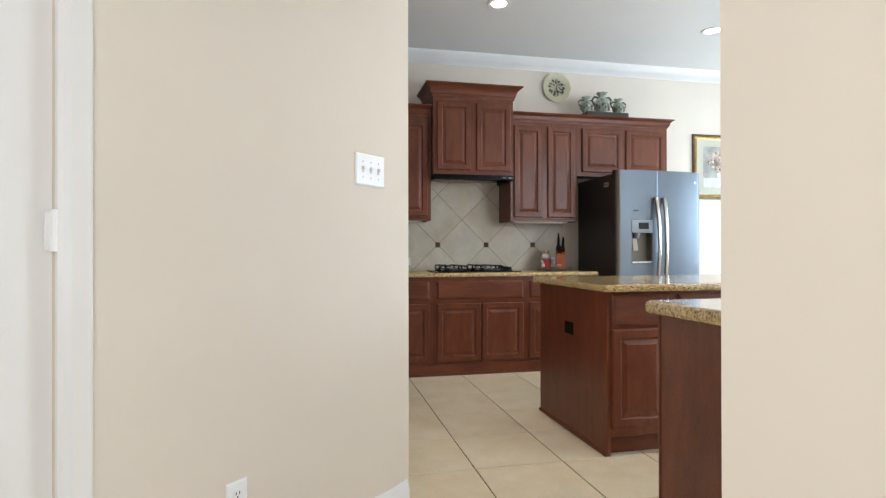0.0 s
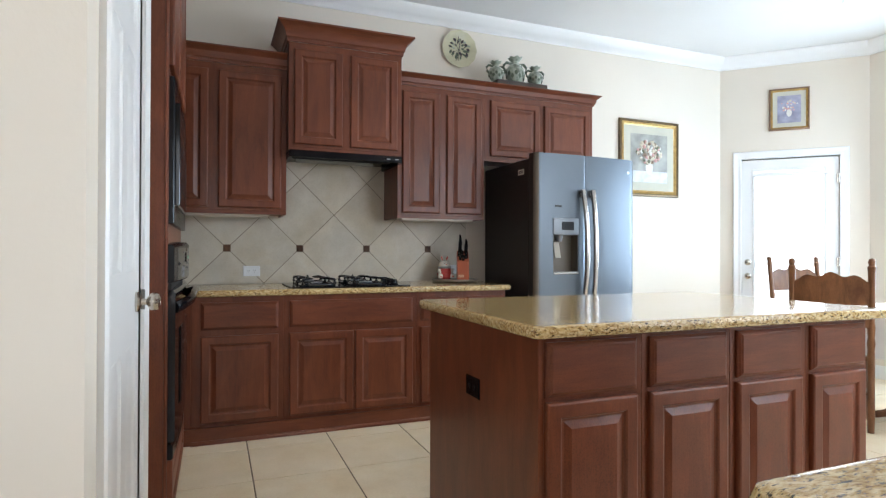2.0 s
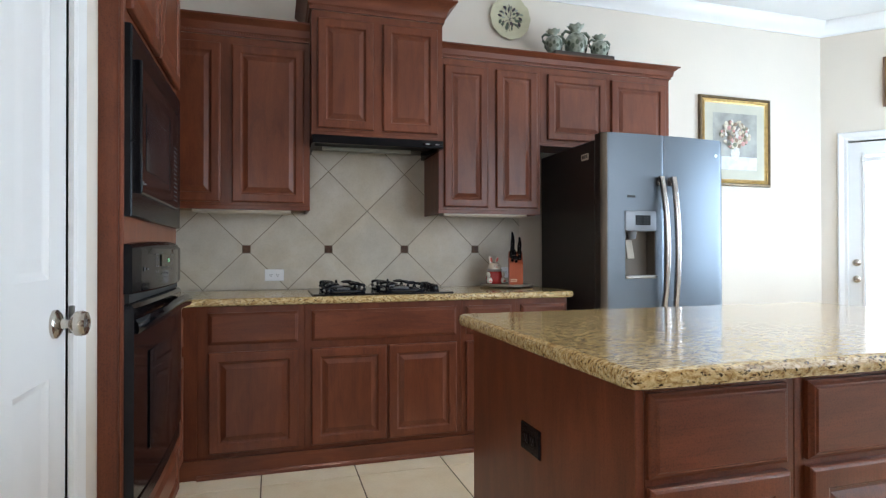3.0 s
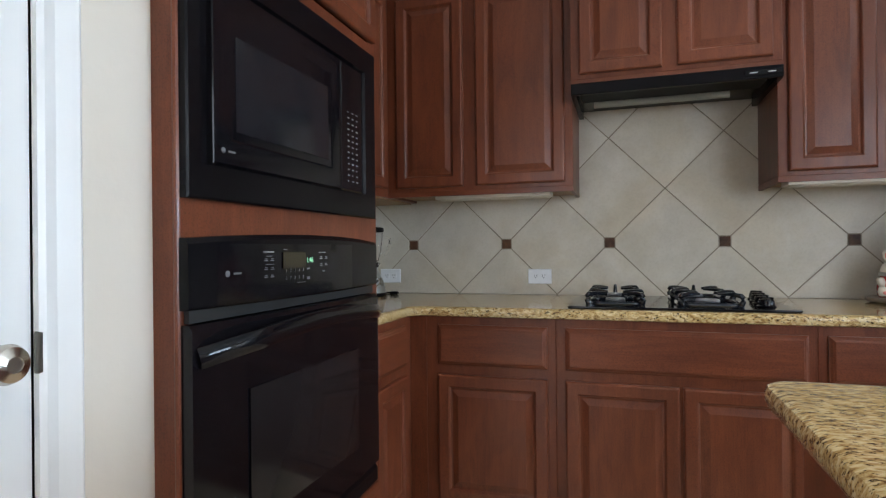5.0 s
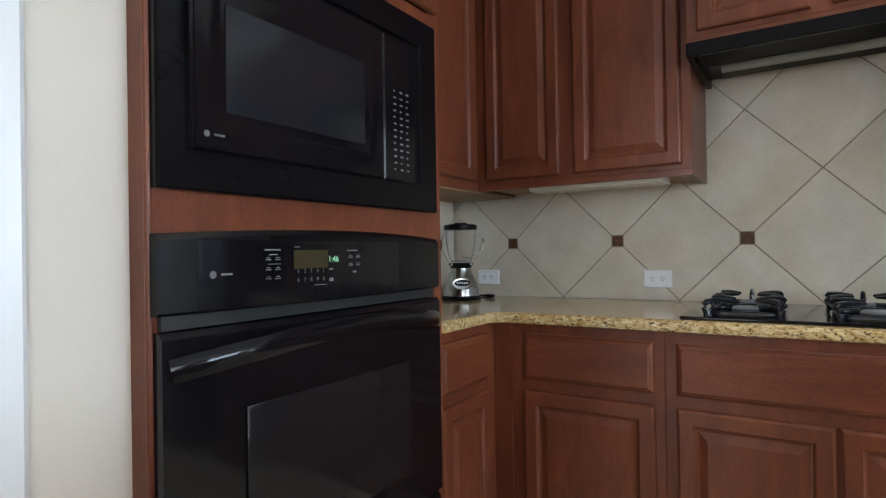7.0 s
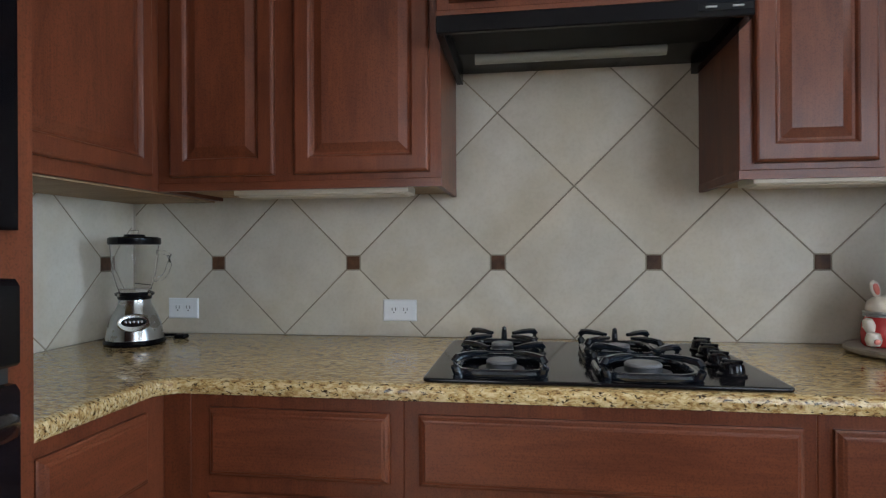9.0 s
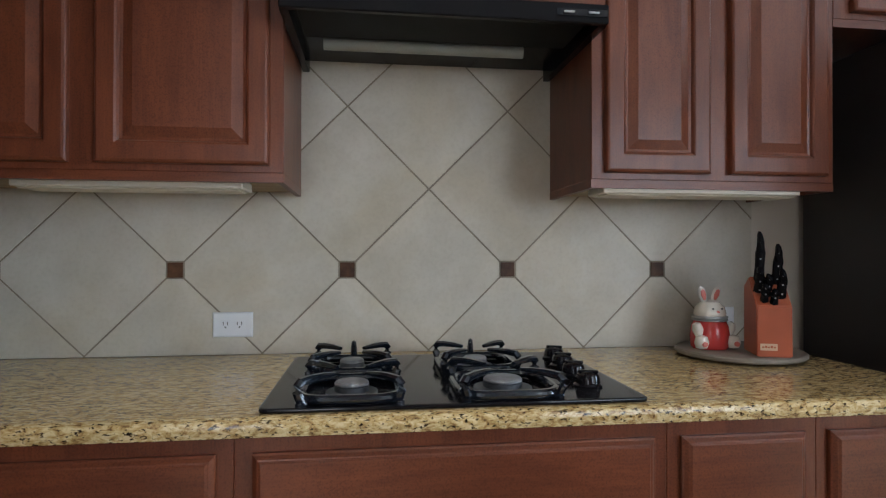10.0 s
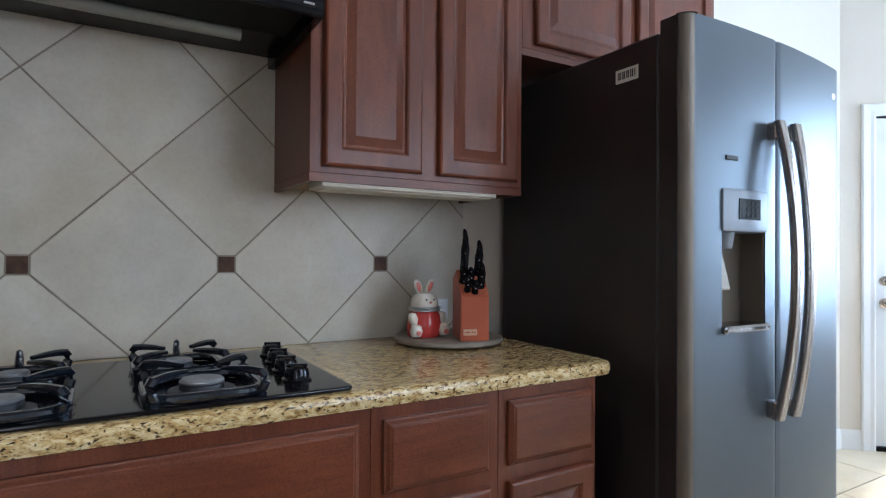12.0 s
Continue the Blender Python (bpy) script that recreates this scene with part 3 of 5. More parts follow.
# worktop of the north wall, one L-shaped stone
top_line = rounded([(LEFT - 0.01, 7.522), (3.990, 7.522), (3.990, 6.820), (1.890, 6.820), (1.856, 6.786), (1.856, 6.464), (LEFT - 0.01, 6.464)], [0, 0, 0.06, 0.02, 0.02, 0, 0])
wt = part("worktop", slab(top_line, 0.856, TOP, 0.014), GRANITE)
tagged(wt, "polished golden speckled granite worktop with rounded edge", "worktop")

# ---- oven tower ----
tower = cabinet("oven_cabinet", (1.56, 6.03, 0), "tall cherry cabinet holding a black microwave and wall oven")
TF = 1.862
T0 = 5.556
part("side_panel", box(LEFT + 0.01, TF, T0, T0 + 0.018, 0.095, 2.50), CHERRY, tower, smooth=False)
part("side_panel", box(LEFT + 0.01, TF, 6.442, 6.460, 0.095, 2.50), CHERRY, tower, smooth=False)
part("back_panel", box(LEFT + 0.01, LEFT + 0.03, T0 + 0.018, 6.442, 0.095, 2.50), CHERRY, tower, smooth=False)
for z0, z1 in ((0.095, 0.115), (1.165, 1.22), (0.36, 0.38), (1.77, 1.785), (2.48, 2.50)):
    part("shelf", box(LEFT + 0.03, TF - 0.02, T0 + 0.018, 6.442, z0, z1), CHERRY_Y, tower, smooth=False)
b = bmesh.new()
box(TF - 0.02, TF, T0 + 0.018, 5.60, 0.095, 2.50, bm=b)
box(TF - 0.02, TF, 6.405, 6.442, 0.095, 2.50, bm=b)
for z0, z1 in ((0.095, 0.14), (0.34, 0.41), (1.14, 1.245), (1.72, 1.81), (2.44, 2.50)):
    box(TF - 0.02, TF, 5.60, 6.405, z0, z1, bm=b)
part("face_frame", b, CHERRY, tower, smooth=False)
part("edge_strip", tube([(TF - 0.004, T0, 0.095), (TF - 0.004, T0, 2.5)], 0.007, 8), CHERRY, tower)
part("toe_kick", box(LEFT + 0.03, TF - 0.06, T0 + 0.003, 6.457, 0.001, 0.095), CHERRY_Y, tower)
front("drawer_front", raised_door(0.845, 0.225, 0.05), "e", 5.585, TF, 0.125, CHERRY_Y, tower)
for a in (5.585, 6.015):
    front("door", raised_door(0.42, 0.63), "e", a, TF, 1.815, CHERRY, tower)


def cabinet_crown(parent, line, z0, z1, out):
    h = z1 - z0
    part("crown", sweep(line, [(0, z0), (0.01, z0), (0.012, z0 + 0.18 * h), (0.02, z0 + 0.24 * h), (0.022, z0 + 0.40 * h), (0.45 * out, z0 + 0.62 * h), (0.85 * out, z0 + 0.86 * h), (out, z0 + 0.9 * h), (out, z1), (0, z1)]), CHERRY_X, parent)


def rope_bead(parent, p0, p1, z, pitch=0.014):
    """The row of small beads along the crown's foot."""
    b = bmesh.new()
    p0, p1 = Vector(p0), Vector(p1)
    n = int((p1 - p0).length / pitch)
    d = (p1 - p0).normalized()
    for k in range(n):
        c = p0 + d * pitch * (k + 0.5)
        q = box(-0.0045, 0.0045, -0.005, 0.005, -0.006, 0.006, 0.002)
        joined(b, moved(q, pose(c.x, c.y, z, 0, 0, math.degrees(math.atan2(d.y, d.x))) @ pose(0, 0, 0, 0, 25, 0)))
    tagged(part("beading", b, CHERRY, parent), kind="stuff")


cabinet_crown(tower, [(LEFT + 0.012, T0), (TF, T0), (TF, 6.460), (LEFT + 0.35, 6.460)], 2.50, 2.61, 0.07)

# ---- wall cabinets ----
UB, UT, UF = 1.366, 2.325, 7.155


def wall_unit(name, x0, x1, z0, z1, y0, doors, label, dz=(0.04, 0.045)):
    cab = cabinet(name, ((x0 + x1) / 2, (y0 + 7.5) / 2, z0), label)
    carcass(cab, x0, x1, y0, 7.50, z0 + 0.022, z1)
    b = bmesh.new()
    box(x0, x1, y0, y0 + 0.019, z0, z0 + 0.022, bm=b)
    box(x0, x0 + 0.015, y0 + 0.019, 7.5, z0, z0 + 0.022, bm=b)
    box(x1 - 0.015, x1, y0 + 0.019, 7.5, z0, z0 + 0.022, bm=b)
    part("bottom_rail", b, CHERRY_X, cab, smooth=False)
    for a, c in doors:
        front("door", raised_door(c - a, z1 - z0 - dz[0] - dz[1]), "s", a, y0, z0 + dz[0], CHERRY, cab)
    return cab


left_run = wall_unit("wall_cabinet", 1.612, 2.463, UB, UT, UF, [(1.66, 1.982), (2.042, 2.43)], "cherry wall cabinet with two tall raised-panel doors")
part("underside", box(1.627, 2.448, UF + 0.019, 7.5, UB + 0.012, UB + 0.0215), RAW, left_run, "pale unfinished bottom board", smooth=False)
cabinet_crown(left_run, [(1.67, UF), (2.463, UF)], UT, 2.425, 0.055)
rope_bead(left_run, (1.67, UF - 0.011), (2.463, UF - 0.011), UT + 0.018)
corner = cabinet("corner_wall_cabinet", (1.44, 6.9, UB), "cherry corner wall cabinet with one raised-panel door")
carcass(corner, LEFT + 0.01, 1.612, 6.464, 7.50, UB + 0.0, UT)
part("underside", box(LEFT + 0.012, 1.597, 6.466, 7.498, UB - 0.005, UB - 0.0005), RAW, corner, "pale unfinished bottom board", smooth=False)
front("door", raised_door(0.56, 0.875), "e", 6.55, 1.612, UB + 0.04, CHERRY, corner)
part("crown", sweep([(1.612, 6.53), (1.612, 7.10)], [(0, UT), (0.01, UT), (0.02, UT + 0.03), (0.025, UT + 0.06), (0.055, UT + 0.09), (0.055, UT + 0.1), (0, UT + 0.1)]), CHERRY_Y, corner)

hood_cab = wall_unit("hood_cabinet", 2.465, 3.231, 1.785, 2.49, 7.06, [(2.499, 2.815), (2.87, 3.198)], "deeper cherry cabinet above the range hood with crown")
cabinet_crown(hood_cab, [(2.465, 7.5), (2.465, 7.06), (3.231, 7.06), (3.231, 7.5)], 2.49, 2.61, 0.075)
rope_bead(hood_cab, (2.465, 7.049), (3.231, 7.049), 2.512)

right_run = wall_unit("wall_cabinet", 3.233, 3.918, UB, UT, UF, [(3.268, 3.553), (3.610, 3.892)], "cherry wall cabinet with two narrow tall doors")
part("underside", box(3.248, 3.903, UF + 0.019, 7.5, UB + 0.012, UB + 0.0215), RAW, right_run, "pale unfinished bottom board", smooth=False)
fridge_cab = wall_unit("fridge_cabinet", 3.918, 4.905, 1.815, UT, UF, [(3.968, 4.398), (4.44, 4.868)], "cherry wall cabinet above the refrigerator with two low doors")
cabinet_crown(right_run, [(3.233, UF), (3.918, UF)], UT, 2.405, 0.055)
cabinet_crown(fridge_cab, [(3.918, UF), (4.905, UF), (4.905, 7.5)], UT, 2.405, 0.055)
rope_bead(right_run, (3.233, UF - 0.011), (3.918, UF - 0.011), UT + 0.016)
rope_bead(fridge_cab, (3.918, UF - 0.011), (4.905, UF - 0.011), UT + 0.016)


def strip_light(x0, x1, y, z, along="x"):
    s = thing("under_cabinet_light", ((x0 + x1) / 2, y, z), "slim white strip light, off, under a wall cabinet", "strip light", "strip lights under the wall cabinets")
    part("housing", box(x0, x1, y - 0.055, y + 0.055, z - 0.024, z, 0.003), plain("aged_white", (0.62, 0.56, 0.46), 0.5), s)
    part("diffuser", box(x0 + 0.012, x1 - 0.012, y - 0.045, y + 0.045, z - 0.028, z - 0.0245, 0.0015), plain("ribbed_acrylic", (0.60, 0.54, 0.43), 0.4), s)
    return s


strip_light(1.83, 2.36, 7.25, UB + 0.012)
strip_light(3.27, 3.83, 7.22, UB + 0.012)

# ---- range hood ----
hood = thing("range_hood", (2.848, 7.25, 1.72), "slim black range hood with a lamp bar, under its cabinet", "range hood")
HX0, HX1 = 2.468, 3.228
part("front_panel", box(HX0, HX1, 7.03, 7.048, 1.738, 1.784, 0.003), BLACK_SATIN, hood)
part("side_panel", box(HX0, HX0 + 0.02, 7.048, 7.49, 1.738, 1.784), BLACK_SATIN, hood)
part("side_panel", box(HX1 - 0.02, HX1, 7.048, 7.49, 1.738, 1.784), BLACK_SATIN, hood)
part("top_panel", box(HX0 + 0.02, HX1 - 0.02, 7.048, 7.49, 1.772, 1.784), BLACK_SATIN, hood)
FILTER = plain("dark_filter", (0.004, 0.004, 0.004), 0.6, 0.0, spec=0.2)
part("filter", box(HX0 + 0.03, HX1 - 0.03, 7.06, 7.27, 1.762, 1.770, 0.002), FILTER, hood, "dark grease filter")
part("lamp_bar", tube([(2.545, 7.30, 1.757), (3.09, 7.30, 1.757)], 0.0165, 12), plain("frosted_lens", (0.27, 0.26, 0.22), 0.5), hood, "frosted lamp lens, off")
part("control_strip", box(3.10, 3.222, 7.026, 7.0295, 1.752, 1.768), BLACK, hood, smooth=False)
for x in (3.115, 3.175):
    part("switch", box(x, x + 0.026, 7.021, 7.0255, 1.757, 1.762, 0.001), ALU, hood)

# ---- refrigerator ----
fr = thing("refrigerator", (4.53, 7.1, 0), "side-by-side slate steel refrigerator with dispenser and black sides", "refrigerator")
FX0, FX1, FS = 4.078, 4.972, 4.493
part("body", box(FX0 + 0.003, FX1 - 0.003, 6.766, 7.47, 0.03, 1.79, 0.006), DARK_SIDE, fr, "black textured steel sides")
part("gasket", box(FX0 + 0.02, FX1 - 0.02, 6.757, 6.767, 0.08, 1.78), DARK, fr, smooth=False)
part("kick_grille", box(FX0 + 0.02, FX1 - 0.02, 6.79, 6.81, 0.005, 0.07), BLACK_SATIN, fr)
for x in (FX0 + 0.07, FX1 - 0.11):
    part("hinge_cover", box(x, x + 0.05, 6.745, 6.84, 1.79, 1.812, 0.006), BLACK_SATIN, fr)


def door_front(x, x0, x1, left):
    """How far back the bowed front lies, with its well rounded outer edge."""
    t = (x - x0) / (x1 - x0)
    g = (x - (FX0 + FX1) / 2) / ((FX1 - FX0) / 2)
    e = min(1.0, (t if left else 1 - t) / 0.10)
    e2 = min(1.0, ((1 - t) if left else t) / 0.03)
    return 6.660 + 0.018 * g * g + 0.046 * ((x - FX0) / (FX1 - FX0)) ** 1.5 + 0.024 * (1 - math.sqrt(max(0, 1 - (1 - e) ** 2))) + 0.004 * (1 - e2) ** 2


def fridge_door(x0, x1, left):
    """A door with a bowed front and rounded outer edge."""
    b = bmesh.new()
    n = 40
    cols = [(x0 + (x1 - x0) * k / n, door_front(x0 + (x1 - x0) * k / n, x0, x1, left)) for k in range(n + 1)]
    ring = cols + [(x1, 6.758), (x0, 6.758)]
    lo = [b.verts.new((x, y, 0.085)) for x, y in ring]
    hi = [b.verts.new((x, y, 1.818)) for x, y in ring]
    for k in range(len(ring)):
        j = (k + 1) % len(ring)
        b.faces.new((lo[k], lo[j], hi[j], hi[k]))
    b.faces.new(lo)
    b.faces.new(hi)
    return b


def cut_box(bm, x0, x1, z0, z1, deep):
    """Opens a recess through a door's front."""
    for co, no in (((x0, 0, 0), (1, 0, 0)), ((x1, 0, 0), (1, 0, 0)), ((0, 0, z0), (0, 0, 1)), ((0, 0, z1), (0, 0, 1))):
        bmesh.ops.bisect_plane(bm, geom=bm.verts[:] + bm.edges[:] + bm.faces[:], plane_co=co, plane_no=no)
    gone = [f for f in bm.faces if x0 < f.calc_center_median().x < x1 and z0 < f.calc_center_median().z < z1 and f.calc_center_median().y < 6.73]
    bmesh.ops.delete(bm, geom=gone, context="FACES")
    return bm


DX0, DX1, DZ0, DZ1 = 4.222, 4.428, 0.975, 1.362
freezer = part("freezer_door", cut_box(fridge_door(FX0, FS - 0.002, True), DX0, DX1, DZ0, DZ1, 0.05), STEEL, fr, "brushed slate steel door")
EDGE = [(FX0 + 0.0045 * k, door_front(FX0 + 0.0045 * k, FX0, FS - 0.002, True)) for k in range(8)]
edge_line =  [(x - 0.0015, y - 0.0015) for x, y in EDGE] + [(x + 0.002, y + 0.002) for x, y in EDGE[::-1]]
part("door_side", box(FX0 - 0.0016, FX0 + 0.001, 6.7045, 6.7575, 0.087, 1.8165), DARK_SIDE, freezer, "black door side", smooth=False)
# thin strip over the rounded steel edge, coloured like its warm reflection
part("edge_trim", slab(edge_line, 0.087, 1.8165, 0.0003), plain("warm_edge_reflection", (0.15, 0.122, 0.095), 0.38, 0.4, vary=0.1), freezer, "rounded door edge, warm reflection put into its bronze-grey colour")
fresh = part("fridge_door", fridge_door(FS + 0.002, FX1, False), STEEL, fr, "brushed slate steel door")


HANDLE = plain("bronze_steel", (0.43, 0.40, 0.38), 0.25, 0.9, vary=0.06)
DISPLAY = plain("matt_display", (0.022, 0.024, 0.027), 0.6, spec=0.2)
PANEL_GREY = plain("silver_grey_panel", (0.23, 0.25, 0.28), 0.42, 0.4, vary=0.05)


def fridge_handle(x, lean):
    """A bowed flat bar with rounded edges on two mount blocks."""
    b = bmesh.new()
    rings = []
    for k in range(29):
        t = k / 28
        g = 1 - (2 * t - 1) ** 2
        y, z = 6.645 - 0.046 * g, 0.712 + 0.858 * t
        rings.append([])
        for j in range(16):
            a = math.tau * (j + 0.5) / 16
            ca, sa = math.cos(a), math.sin(a)
            rings[-1].append(b.verts.new((x + lean * g + 0.0165 * math.copysign(abs(ca) ** 0.6, ca), y + 0.0125 * math.copysign(abs(sa) ** 0.6, sa), z)))
    for a, c in zip(rings, rings[1:]):
        for j in range(16):
            b.faces.new((a[j], a[(j + 1) % 16], c[(j + 1) % 16], c[j]))
    b.faces.new(rings[0])
    b.faces.new(rings[-1])
    for z in (0.714, 1.518):
        box(x - 0.0155, x + 0.0155, 6.645, 6.694, z, z + 0.05, bm=b, bevel=0.005)
    return b


part("handle", fridge_handle(4.452, 0.006), HANDLE, freezer, "tall bowed bronze-grey steel handle")
part("handle", fridge_handle(4.536, -0.006), HANDLE, fresh, "tall bowed bronze-grey steel handle")
b = bmesh.new()
box(DX0, DX1, 6.745, 6.75, DZ0, DZ1, bm=b)
box(DX0, DX0 + 0.004, 6.676, 6.745, DZ0, DZ1 - 0.115, bm=b)
box(DX1 - 0.004, DX1, 6.676, 6.745, DZ0, DZ1 - 0.115, bm=b)
disp = part("dispenser_recess", b, plain("dark_bronze_plastic", (0.13, 0.108, 0.082), 0.3), freezer, "dark bronze dispenser recess", smooth=False)
part("dispenser_frame", box(DX0 - 0.004, DX1 + 0.004, 6.664, 6.745, DZ1 - 0.115, DZ1 + 0.004, 0.008, segs=2), PANEL_GREY, freezer, "silver-grey dispenser panel")
arch = rounded([(DX0 - 0.002, 6.672), (DX0 - 0.002, 6.70), (DX1 + 0.002, 6.70), (DX1 + 0.002, 6.672)], [0.01, 0, 0, 0.01], 4)
part("dispenser_cap", slab(arch, DZ1 + 0.0045, DZ1 + 0.022, 0.006), plain("dim_grey_cap", (0.10, 0.11, 0.125), 0.4, 0.3), freezer, "darker grey cap over the dispenser")
part("dispenser_tray", box(DX0 - 0.003, DX1 + 0.003, 6.655, 6.745, DZ0 - 0.006, DZ0 + 0.014, 0.006), CHROME, freezer, "silver drip tray")
part("display", box(DX0 + 0.065, DX0 + 0.165, 6.6615, 6.6645, DZ1 - 0.08, DZ1 - 0.022), DISPLAY, freezer, smooth=False)
b = bmesh.new()
for r in range(3):
    for c in range(4):
        box(DX0 + 0.074 + c * 0.022, DX0 + 0.085 + c * 0.022, 6.660, 6.6618, DZ1 - 0.072 + r * 0.017, DZ1 - 0.064 + r * 0.017, bm=b)
tagged(part("display_marks", b, plain("dim_marks", (0.035, 0.038, 0.042), 0.6, spec=0.2), freezer, smooth=False), kind="stuff")
part("spout", lathe([(0, 0), (0.02, 0), (0.026, 0.03), (0.03, 0.05), (0, 0.05)], (DX0 + 0.075, 6.715, DZ1 - 0.16)), PANEL_GREY, freezer)
part("paddle", moved(box(-0.024, 0.024, 0, 0.006, -0.115, 0, 0.003), pose(DX0 + 0.058, 6.725, DZ1 - 0.165, -14)), plain("pale_plastic", (0.45, 0.42, 0.36), 0.4), freezer, "pale dispenser paddle")
part("badge", box(4.235, 4.29, 6.667, 6.676, 1.443, 1.457, 0.002), DARK, freezer)
part("badge", moved(lathe([(0, 0), (0.011, 0), (0.011, 0.003), (0, 0.003)]), pose(4.902, 6.7150, 1.722, 90)), PLASTIC, fresh, "small round badge")
stk = part("sticker", box(FX0 - 0.0005, FX0 + 0.006, 6.835, 6.915, 1.683, 1.722), plain("cream_sticker", (0.72, 0.69, 0.6), 0.6), fr, "small printed label", smooth=False)
b = bmesh.new()
for k in range(9):
    box(FX0 - 0.0012, FX0 + 0.003, 6.843 + k * 0.0075, 6.843 + k * 0.0075 + 0.003 + 0.002 * (k % 2), 1.692, 1.714, bm=b)
tagged(part("printed_bars", b, DARK, stk, smooth=False), kind="stuff")

# ---- microwave and wall oven ----
OX = 1.864
mw = thing("microwave", (1.66, 5.978, 1.225), "black built-in microwave with trim kit, in the oven cabinet", "microwave")
MY0, MY1, MZ0, MZ1 = 5.557, 6.414, 1.225, 1.765
part("trim_kit", moved(rings_panel(MY1 - MY0, MZ1 - MZ0, [(0, 0.016), (0.004, 0.020), (0.075, 0.020), (0.080, 0.012), (0.084, 0.012)]), face_matrix("e", MY0, OX, MZ0)), BLACK_SATIN, mw)
part("case", box(1.40, OX - 0.004, 5.598, 6.368, 1.25, 1.70), BLACK_SATIN, mw)
dw = part("microwave_door", moved(rings_panel(0.535, 0.375, [(0, 0.014), (0.004, 0.02), (0.052, 0.02), (0.056, 0.018), (0.058, 0.018)]), face_matrix("e", 5.618, OX + 0.0125, 1.297)), BLACK, mw)
part("window", moved(rings_panel(0.392, 0.20, [(0, 0.001), (0.004, 0.002)]), face_matrix("e", 5.686, OX + 0.0312, 1.372)), plain("dotted_glass", (0.014, 0.014, 0.017), 0.16, vary=0.3, scale=400, spec=0.32), dw, "dark reflecting mesh window")
part("edge_trim", box(OX + 0.0125, OX + 0.036, 5.61, 5.619, 1.295, 1.68, 0.002), BLACK, mw)
pan = part("control_panel", moved(rings_panel(0.135, 0.375, [(0, 0.014), (0.004, 0.018)]), face_matrix("e", 6.156, OX + 0.0125, 1.297)), BLACK, mw)
b = bmesh.new()
for r in range(13):
    for c in range(3):
        w = 0.012 if (r * 3 + c) % 4 else 0.007
        box(OX + 0.0306, OX + 0.0314, 6.194 + c * 0.027, 6.194 + c * 0.027 + w, 1.325 + r * 0.017, 1.329 + r * 0.017, bm=b)
tagged(part("key_marks", b, PRINT, pan, smooth=False), kind="stuff")
part("emblem", moved(lathe([(0.0, 0), (0.006, 0), (0.006, 0.001), (0, 0.001)], steps=16), face_matrix("e", 5.643, OX + 0.0326, 1.327) @ pose(0, 0, 0, 90)), PRINT, dw)
part("emblem_bar", moved(box(0, 0.022, -0.001, 0, -0.002, 0.002), face_matrix("e", 5.658, OX + 0.0326, 1.327)), PRINT, dw, smooth=False)

ov = thing("wall_oven", (1.66, 5.978, 0.37), "black glass wall oven with curved control panel and handle", "oven")
part("case", box(1.36, OX - 0.002, 5.588, 6.378, 0.40, 1.13), BLACK_SATIN, ov)


def bowed(y0, y1, z0, z1, d0, bow, top_bow=0.0, steps=20):
    """A front that bows out in the middle, and whose upper edge may rise there."""
    b = bmesh.new()
    rows = []
    for k in range(steps + 1):
        t = k / steps
        g = 1 - (2 * t - 1) ** 2
        y, x = y0 + (y1 - y0) * t, OX + d0 + bow * g
        zt = z1 + top_bow * g
        rows.append([b.verts.new(c) for c in ((OX, y, z0), (x - 0.005, y, z0), (x, y, z0 + 0.005), (x, y, zt - 0.012), (x - 0.008, y, zt - 0.001), (OX, y, zt))])
    for a, c in zip(rows, rows[1:]):
        for k in range(6):
            b.faces.new((a[k], a[(k + 1) % 6], c[(k + 1) % 6], c[k]))
    b.faces.new(rows[0])
    b.faces.new(rows[-1])
    return b


OY0, OY1 = 5.554, 6.41
cp = part("control_panel", bowed(OY0, OY1, 1.008, 1.148, 0.022, 0.03, 0.014), BLACK_SATIN, ov, "curved black control panel")
part("vent_gap", box(OX, OX + 0.012, OY0 + 0.012, OY1 - 0.012, 0.982, 1.007), DARK, ov, smooth=False)
od = part("oven_door", bowed(OY0 + 0.004, OY1 - 0.004, 0.425, 0.98, 0.026, 0.012), BLACK, ov, "black glass oven door")
part("window", moved(rings_panel(0.52, 0.30, [(0, 0.001), (0.006, 0.0035)]), face_matrix("e", 5.718, OX + 0.0365, 0.525)), SMOKE, od, "dark oven window")
part("vent_strip", bowed(OY0 + 0.004, OY1 - 0.004, 0.36, 0.418, 0.02, 0.01), BLACK_SATIN, ov)
hp = []
for k in range(25):
    t = k / 24
    g = 1 - (2 * t - 1) ** 2
    hp.append((OX + 0.026 + 0.042 * min(1, 6 * min(t, 1 - t)) ** 0.6 + 0.014 * g, OY0 + 0.02 + (OY1 - OY0 - 0.04) * t, 0.915 + 0.035 * g ** 0.8))
part("handle", tube(hp, 0.013, 10, flat=1.7), BLACK, od, "curved glossy black handle")
face = lambda y, x: OX + 0.022 + 0.03 * (1 - (2 * (y - OY0) / (OY1 - OY0) - 1) ** 2) + x


def panel_marks(rows, name="panel_marks"):
    b = bmesh.new()
    for y, z, w, h in rows:
        x = face(y + w / 2, 0.0006)
        box(x - 0.001, x + 0.0006, y, y + w, z, z + h, bm=b)
    tagged(part(name, b, PRINT, cp, smooth=False), kind="stuff")


